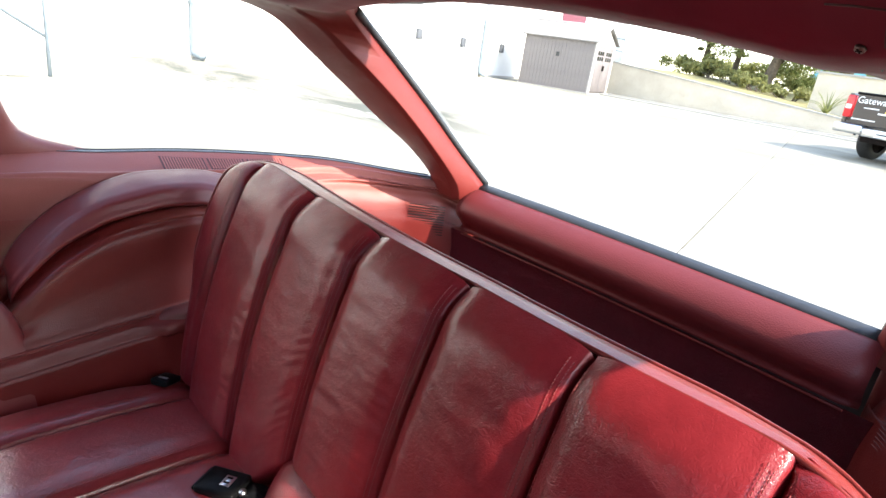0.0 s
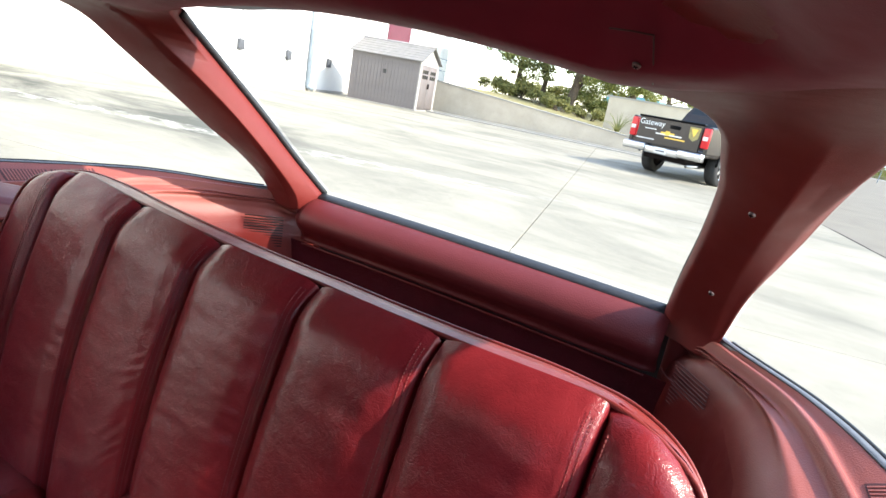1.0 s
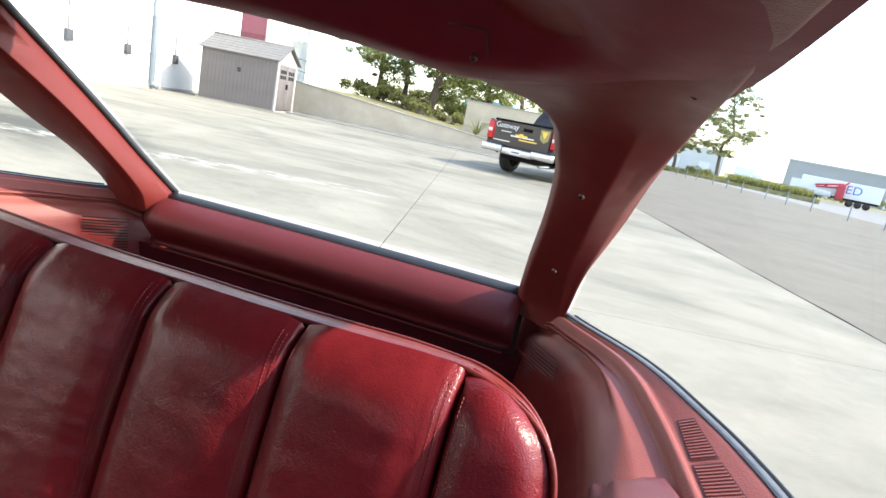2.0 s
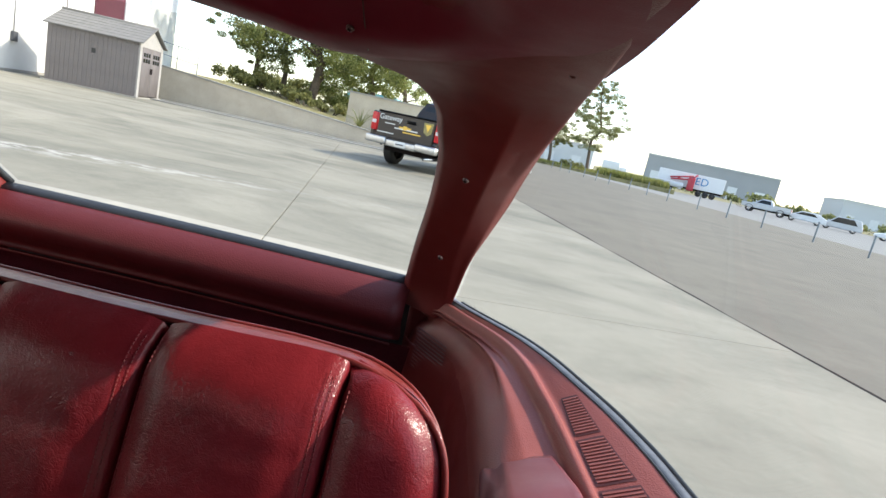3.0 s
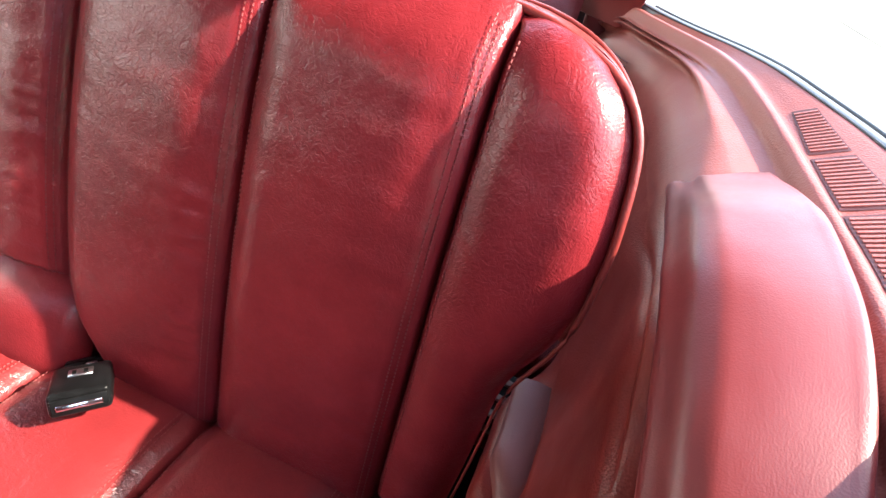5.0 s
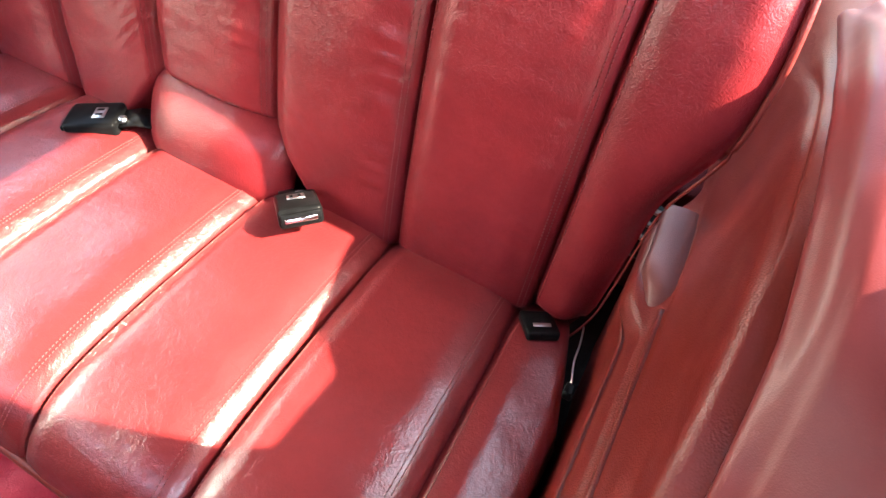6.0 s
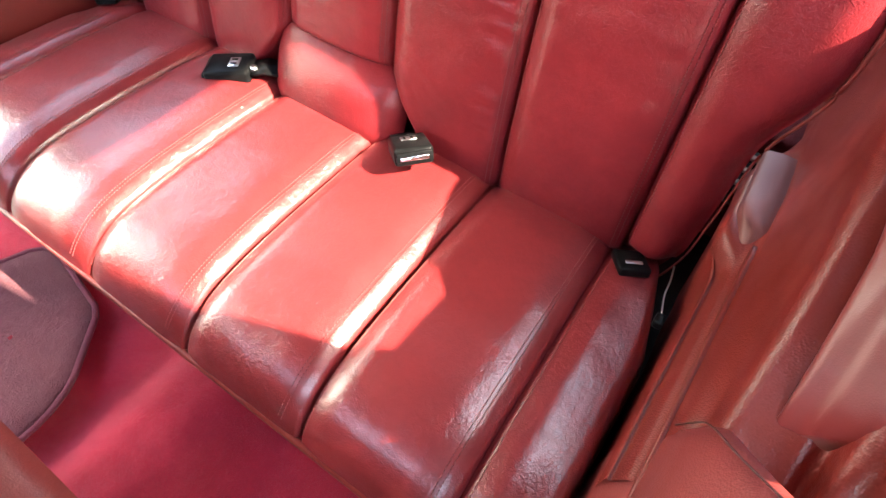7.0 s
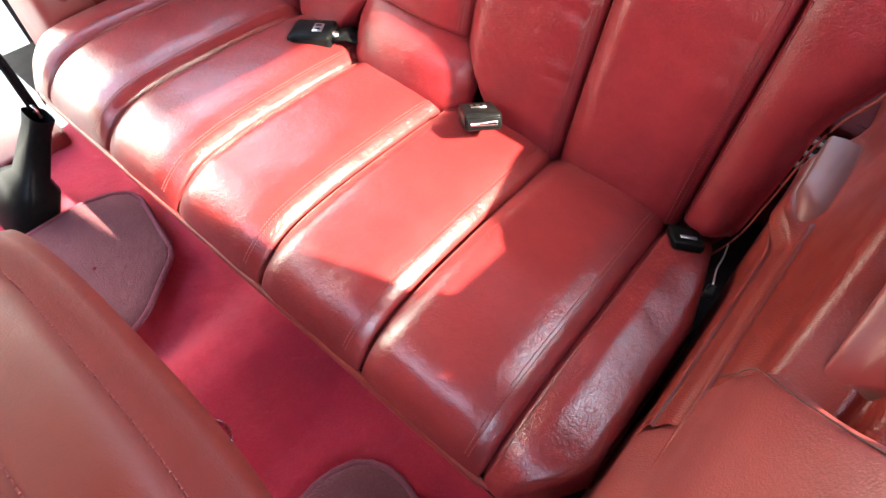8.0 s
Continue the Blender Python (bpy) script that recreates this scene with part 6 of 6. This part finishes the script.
def pickup(m, paint, label, big=True, group=""):
    """A crew-cab pickup; tail at y = 0, nose at y = 5.8, x to its right."""
    t = thing("pickup_truck", label, "pickup truck", group, at=m)
    W = 1.0
    bed = bmesh.new()
    prism([(-W, 0, 0.62), (-W, 2.0, 0.62), (-W, 2.0, 1.30), (-W, 0, 1.30)], (0, 0.03, 0), (0.10, 0.03, 0), bm=bed)
    prism([(W - 0.10, 0, 0.62), (W - 0.10, 2.0, 0.62), (W - 0.10, 2.0, 1.30), (W - 0.10, 0, 1.30)], (0, 0.03, 0), (0.10, 0.03, 0), bm=bed)
    box((-W, 0.05, 0.62), (W, 2.0, 0.75), bm=bed)
    b = part("bed", bed, paint, t, smooth=False)
    sharp_edges(b, 0.03, 2)
    cabin = bmesh.new()
    prism([(-W, 2.02, 0.55), (-W, 5.7, 0.55), (-W, 5.75, 1.05), (-W, 4.3, 1.18), (-W, 2.02, 1.22)], (0, 0, 0), (2 * W, 0, 0), bm=cabin)
    part_ob = sharp_edges(part("cab_body", cabin, paint, t, smooth=False), 0.06, 3)
    top = bmesh.new()
    rows = []
    for z, inset, y0, y1 in ((1.20, 0.02, 2.05, 4.35), (1.55, 0.12, 2.20, 3.85), (1.80, 0.20, 2.38, 3.55), (1.86, 0.30, 2.55, 3.40)):
        rows.append([Vector(q) for q in ((-W + inset, y0, z), (W - inset, y0, z), (W - inset, y1, z), (-W + inset, y1, z))])
    grid(rows, closed=True, bm=top)
    top.verts.ensure_lookup_table()
    top.faces.new([top.verts[len(top.verts) - 4 + i] for i in range(4)])
    bmesh.ops.recalc_face_normals(top, faces=top.faces[:])
    cab = sharp_edges(part("cab_roof", top, paint, t, smooth=False), 0.05, 3)
    rg = bmesh.new()
    rg.faces.new([rg.verts.new(q) for q in ((-0.80, 2.085, 1.27), (0.80, 2.085, 1.27), (0.70, 2.30, 1.72), (-0.70, 2.30, 1.72))])
    solid(part("rear_window", rg, DARK_GLASS, cab, "dark rear glass", smooth=False), 0.02, 0)
    for sx in (-1, 1):
        sg = bmesh.new()
        sg.faces.new([sg.verts.new(q) for q in ((sx * 0.965, 2.35, 1.27), (sx * 0.965, 4.0, 1.27), (sx * 0.83, 3.50, 1.72), (sx * 0.83, 2.50, 1.72))])
        solid(part("side_window", sg, DARK_GLASS, cab, "dark side glass", smooth=False), 0.02, 0)
    lamp = part("brake_lamp", rounded_box((-0.18, 2.36, 1.80), (0.18, 2.42, 1.84), 0.01, 1), TAIL_RED, cab, "red high brake lamp")
    # tailgate and rear fittings
    gate = sharp_edges(part("tailgate", box((-0.80, 0.0, 0.70), (0.80, 0.06, 1.32)), paint, t, smooth=False), 0.02, 2)
    part("top_lip", rounded_box((-0.82, -0.02, 1.29), (0.82, 0.10, 1.34), 0.015, 2), BLACK, gate)
    part("gate_handle", rounded_box((0.02, -0.015, 1.12), (0.28, 0.01, 1.20), 0.01, 1), BLACK, gate)
    for sx in (-1, 1):
        lamp = part("tail_lamp", rounded_box((sx * 0.91 - 0.085, -0.01, 0.82), (sx * 0.91 + 0.085, 0.10, 1.26), 0.03, 2), TAIL_RED, t, "red tail lamp with a clear band")
        part("reverse_lens", rounded_box((sx * 0.91 - 0.06, -0.018, 0.99), (sx * 0.91 + 0.06, 0.0, 1.08), 0.01, 1), TAIL_WHITE, lamp)
        part("bumper_end", rounded_box((min(sx * 0.42, sx * 1.0), -0.16, 0.52), (max(sx * 0.42, sx * 1.0), 0.04, 0.70), 0.03, 2), STEEL, t, "chrome bumper end")
    part("bumper_step", rounded_box((-0.42, -0.12, 0.50), (0.42, 0.03, 0.66), 0.02, 2), STEEL, t)
    part("number_plate", rounded_box((-0.155, -0.135, 0.52), (0.155, -0.118, 0.66), 0.004, 1), WHITE_METAL, t, "white number plate with plain bars")
    bars = bmesh.new()
    box((-0.11, -0.139, 0.57), (0.11, -0.1355, 0.60), bm=bars)
    part("plate_bar", bars, GREY_BOX, t, smooth=False)
    part("under_frame", rounded_box((-0.55, 0.1, 0.38), (0.55, 5.2, 0.62), 0.03, 1), DARK, t)
    part("axle", tube([(-0.8, 1.15, 0.40), (0.8, 1.15, 0.40)], 0.07, 10), DARK, t)
    part("exhaust", tube([(0.55, 0.2, 0.36), (0.6, 1.4, 0.40)], 0.045, 10), STEEL, t)
    for x in (-0.84, 0.84):
        for y in (1.15, 4.75):
            wheel(t, x, y, 0.41, 0.27, 1 if x > 0 else -1)
            arch = [(x + (0.165 if x > 0 else -0.165), y + math.cos(a) * 0.48, 0.43 + math.sin(a) * 0.48) for a in np.linspace(0.05, math.pi - 0.05, 16)]
            part("arch_trim", tube(arch, 0.03, 6), BLACK, t)
    return t, gate


tp = pose(-1.98, 13.70, 0, 0, 0, -19)
truck, gate = pickup(tp, TRUCK_PAINT, "dark brown pickup truck with lettered tailgate, parked on the yard")
text_part("lettering", "Gateway", 0.185, pose(-0.77, -0.006, 1.13, 90, 0, 0), WHITE_METAL, gate)
for k, (x0, x1, z, hgt, mat) in enumerate(((-0.60, -0.30, 1.035, 0.02, WHITE_METAL), (-0.30, 0.36, 0.95, 0.03, WHITE_METAL), (-0.05, 0.45, 0.885, 0.03, GOLD), (-0.78, -0.30, 0.80, 0.022, WHITE_METAL))):
    part("lettering_bar", box((x0, -0.006, z), (x1, 0.001, z + hgt)), mat, gate, smooth=False)
bm = prism([(-0.17, 0, 1.02), (-0.05, 0, 1.02), (-0.05, 0, 1.05), (0.05, 0, 1.05), (0.05, 0, 1.02), (0.17, 0, 1.02), (0.17, 0, 0.98), (0.05, 0, 0.98), (0.05, 0, 0.955), (-0.05, 0, 0.955), (-0.05, 0, 0.98), (-0.17, 0, 0.98)], (0, -0.012, 0), (0, 0.0, 0))
part("badge", bm, GOLD, gate, "gold badge", smooth=False)
bm = prism([(0.50, 0, 1.24), (0.76, 0, 1.24), (0.74, 0, 1.00), (0.63, 0, 0.93), (0.52, 0, 1.00)], (0, -0.008, 0), (0, 0.0, 0))
emb = part("emblem", bm, SHIELD, gate, "yellow shield emblem", smooth=False)
part("emblem_centre", prism([(0.55, 0, 1.20), (0.71, 0, 1.20), (0.63, 0, 1.02)], (0, -0.012, 0), (0, -0.007, 0)), GOLD, emb, smooth=False)


LOW = -0.42           # the car park lies lower than the yard


def beyond(x, y, turn, k=1.42, swing=2.6):
    """A place past the drive, on the lower car park."""
    c, q = math.cos(radians(swing)), math.sin(radians(swing))
    dx, dy = (x - 0.6) * k, (y + 0.53) * k
    return pose(0.6 + dx * c + dy * q, -0.53 - dx * q + dy * c, LOW, 0, 0, turn - swing)


def far_car(m, paint, label, kind="sedan"):
    t = thing("parked_car", label, "car", "cars parked beyond the road", at=m)
    L, W = 4.7, 0.9
    tall = 1.75 if kind == "suv" else 1.45
    prof = [(0, 0.30), (L, 0.30), (L, 0.70), (L - 1.0, 0.92), (L - 1.9, tall - 0.02), (1.3, tall), (0.35 if kind == "suv" else 0.9, tall - 0.08), (0.08, 0.95), (0, 0.75)]
    body = prism([(-W, y, z) for y, z in prof], (0, 0, 0), (2 * W, 0, 0))
    sharp_edges(part("body", body, paint, t, smooth=False), 0.10, 3)
    for sx in (-1, 1):
        g = bmesh.new()
        y0 = 0.6 if kind == "suv" else 1.0
        g.faces.new([g.verts.new((sx * (W + 0.005), y, z)) for y, z in ((y0, 0.98), (L - 1.25, 0.98), (L - 1.95, tall - 0.12), (y0 + 0.5, tall - 0.12))])
        solid(part("side_window", g, DARK_GLASS, t, smooth=False), 0.01, 0)
        part("headlamp", rounded_box((sx * 0.65 - 0.15, L - 0.12, 0.55), (sx * 0.65 + 0.15, L + 0.01, 0.68), 0.02, 1), TAIL_WHITE, t)
        part("tail_lamp", rounded_box((sx * 0.7 - 0.12, -0.01, 0.68), (sx * 0.7 + 0.12, 0.1, 0.82), 0.02, 1), TAIL_RED, t)
    for x in (-0.78, 0.78):
        for y in (0.95, L - 0.95):
            wheel(t, x, y, 0.33, 0.22, 1 if x > 0 else -1)
    return t


pickup(beyond(25.4, 53.6, 62, swing=0.9), SILVER, "silver pickup truck parked across the road")
far_car(beyond(29.4, 52.0, 62, swing=-0.6), WHITE_PAINT, "white sedan parked across the road")
far_car(beyond(32.4, 51.0, 58, swing=-1.0), SILVER, "silver sport utility car parked across the road", "suv")
far_car(beyond(36.2, 48.9, 62, swing=-1.2), WHITE_PAINT, "white sedan parked across the road")
far_car(beyond(39.2, 46.6, 62, swing=-1.2), SILVER, "silver sedan parked across the road")


def semi_trailer():
    m = beyond(15.6, 72.6, -16)
    t = thing("box_trailer", "white box trailer with red and blue lettering", "trailer", at=m)
    sharp_edges(part("box", box((0, 0, 1.15), (10.6, 2.5, 3.55)), WHITE_PAINT, t, smooth=False), 0.05, 1)
    part("chassis", box((0.2, 0.4, 0.85), (10.4, 2.1, 1.15)), DARK, t, smooth=False)
    part("lift_tower", rounded_box((4.9, -1.2, 0.7), (6.0, -0.3, 2.9), 0.15, 2), SIGN_RED, t, "red service lift beside the trailer")
    for x0, z0, x1, z1 in ((2.0, 2.35, 5.6, 3.15), (2.2, 2.1, 5.2, 2.5), (3.2, 2.3, 3.8, 2.8), (5.4, 2.6, 6.2, 3.5)):
        part("boom", tube([(x0, -0.7, z0), (x1, -0.7, z1)], 0.13, 6), SIGN_RED, t)
    text_part("lettering", "TED", 1.75, pose(4.9, -0.012, 1.9, 90, 0, 0), SIGN_BLUE, t)
    part("low_deck", rounded_box((-0.6, -1.7, 0.85), (4.4, -0.5, 1.7), 0.2, 2), SILVER, t, "low silver tank trailer in front")
    for x in (1.2, 2.3, 6.9, 8.0, 9.1):
        wheel_bm = disc((x, 0.0, 0.5), (0, 1, 0), 0.5, 0.45, 20)
        part("wheel", wheel_bm, TYRE, t)
    return t


semi_trailer()
service = thing("white_van", "small white box van standing by the far hedge", "van", at=beyond(9.9, 82, -20))
part("box", rounded_box((0, 0, 0.6), (3.4, 2.0, 3.0), 0.1, 2), WHITE_PAINT, service)
part("cab", rounded_box((3.4, 0.1, 0.6), (4.9, 1.9, 2.2), 0.2, 2), WHITE_PAINT, service)
for x in (0.8, 3.9):
    part("wheel", disc((x, -0.02, 0.4), (0, 1, 0), 0.4, 0.25, 18), TYRE, service)


def warehouse(m, lx, ly, h, mat, label, bays):
    t = thing("warehouse", label, "building", "far warehouses", at=m)
    part("wall", box((0, 0, 0), (lx, ly, h)), mat, t, smooth=False)
    part("roof_edge", box((-0.2, -0.2, h), (lx + 0.2, ly + 0.2, h + 0.35)), WAREHOUSE_PALE, t, smooth=False)
    for i in range(bays):
        part("bay_door", box((lx * (i + 0.25) / bays, -0.06, 0), (lx * (i + 0.6) / bays, 0.0, h * 0.45)), WHITE_METAL, t, smooth=False)
    return t


warehouse(beyond(24, 128, -14), 36, 30, 8.2, WAREHOUSE, "long grey flat-roofed warehouse across the road", 5)
warehouse(beyond(59, 118, -14), 17, 25, 6.4, WAREHOUSE_PALE, "pale flat-roofed warehouse across the road", 3)
warehouse(beyond(-12, 150, -8), 38, 30, 7.5, WAREHOUSE_PALE, "pale flat-roofed warehouse behind the pines", 4)
warehouse(beyond(92, 108, -30), 40, 25, 5.0, WAREHOUSE_PALE, "pale flat-roofed warehouse across the road", 4)
for i in range(26):
    rng = random.Random(300 + i)
    d = rng.uniform(70, 120)
    ang = radians(14 + i * 1.75)
    shrub(beyond(0.6 + d * math.sin(ang), -0.5 + d * math.cos(ang), 0), rng.uniform(1.5, 3.5), rng.uniform(1.2, 2.6), 70 + i, "round far hedge shrub", LEAF_PINE, 260, 0.28)

# asphalt apron and road
road = bmesh.new()
vs = [road.verts.new(lot(a, b, -0.012)) for a, b in ((-60, 4.16), (-60, 23), (95, 23), (95, 4.16))]
face = road.faces.new(vs[::-1])
face.normal_update()
if face.normal.z < 0:
    face.normal_flip()
tagged(part("road", road, ASPHALT, smooth=False), "weathered grey asphalt drive beside the concrete yard", "road", kind="structure")
car_park = bmesh.new()
grid([[lot(a, b, z) for a in (-60, 0, 95)] for b, z in ((23, -0.012), (32, -0.2), (45, LOW), (75, LOW))], bm=car_park)
bmesh.ops.recalc_face_normals(car_park, faces=car_park.faces[:])
tagged(part("road_car_park", car_park, ROAD, smooth=False), "pale asphalt car park beyond the posts", "road", kind="structure")
g2 = bmesh.new()
prism([lot(a, b) for a, b in ((18.5, 21.2), (18.5, 24.5), (2, 24.5), (2, 23.7), (7, 22.8), (12, 21.9))], (0, 0, -0.05), (0, 0, 0.025), bm=g2)
tagged(part("verge", g2, GRASS, smooth=False), "dry grass strip beside the road", "grass", kind="structure")
post_me = bpy.data.meshes.new("post")
pb = disc((0, 0, -0.05), (0, 0, 1), 0.032, 0.85, 10)
pb.to_mesh(post_me)
pb.free()
post_me.materials.append(GALV)
for i in range(14):
    p = lot(16.5 + i * 2.7, 18.3 + 0.15 * math.sin(i * 2.1))
    ob = new("bollard", post_me)
    ob.matrix_basis = pose(p.x, p.y, 0, 0, 2 * math.sin(i * 3.0), 0)
    tagged(ob, "thin pale marker post at the edge of the drive", "post", "row of marker posts")

# dirt-filled joint along the edge of the concrete
edge_joint = bmesh.new()
rng = random.Random(5)
left_edge, right_edge = [], []
for i in range(120):
    a = -20 + i * 0.75
    left_edge.append(lot(a, 4.125, -0.006))
    right_edge.append(lot(a, 4.155 + 0.05 * rng.random(), -0.006))
grid([left_edge, right_edge], bm=edge_joint)
bmesh.ops.recalc_face_normals(edge_joint, faces=edge_joint.faces[:])
tagged(part("road_joint", edge_joint, DARK, smooth=False), "dark dirt-filled joint between concrete and asphalt", "joint", kind="structure")

# concrete yard, slab by slab
yard = bmesh.new()
prism([lot(a, b) for a, b in ((-40, -30), (-40, 4.14), (60, 4.14), (60, -30))], (0, 0, -0.05), (0, 0, -0.022), bm=yard)
pav = tagged(part("pavement", yard, KERB, smooth=False), "sun-bleached concrete yard with sawn joints and dark stains", "pavement", kind="structure")
slab_me = bpy.data.meshes.new("slab")
sb = rounded_box((-2.146, -2.146, -0.022), (2.146, 2.146, 0.0), 0.004, 1)
sb.to_mesh(slab_me)
sb.free()
slab_me.materials.append(CONCRETE)
for ia in range(-5, 9):
    for ib in range(-5, 1):
        p = lot(3.2 + 2.15 + ia * 4.3, -0.16 + 2.15 + ib * 4.3)
        shared("slab", slab_me, pav, pose(p.x, p.y, 0, 0, 0, math.degrees(math.atan2(B_DIR.y, B_DIR.x))))
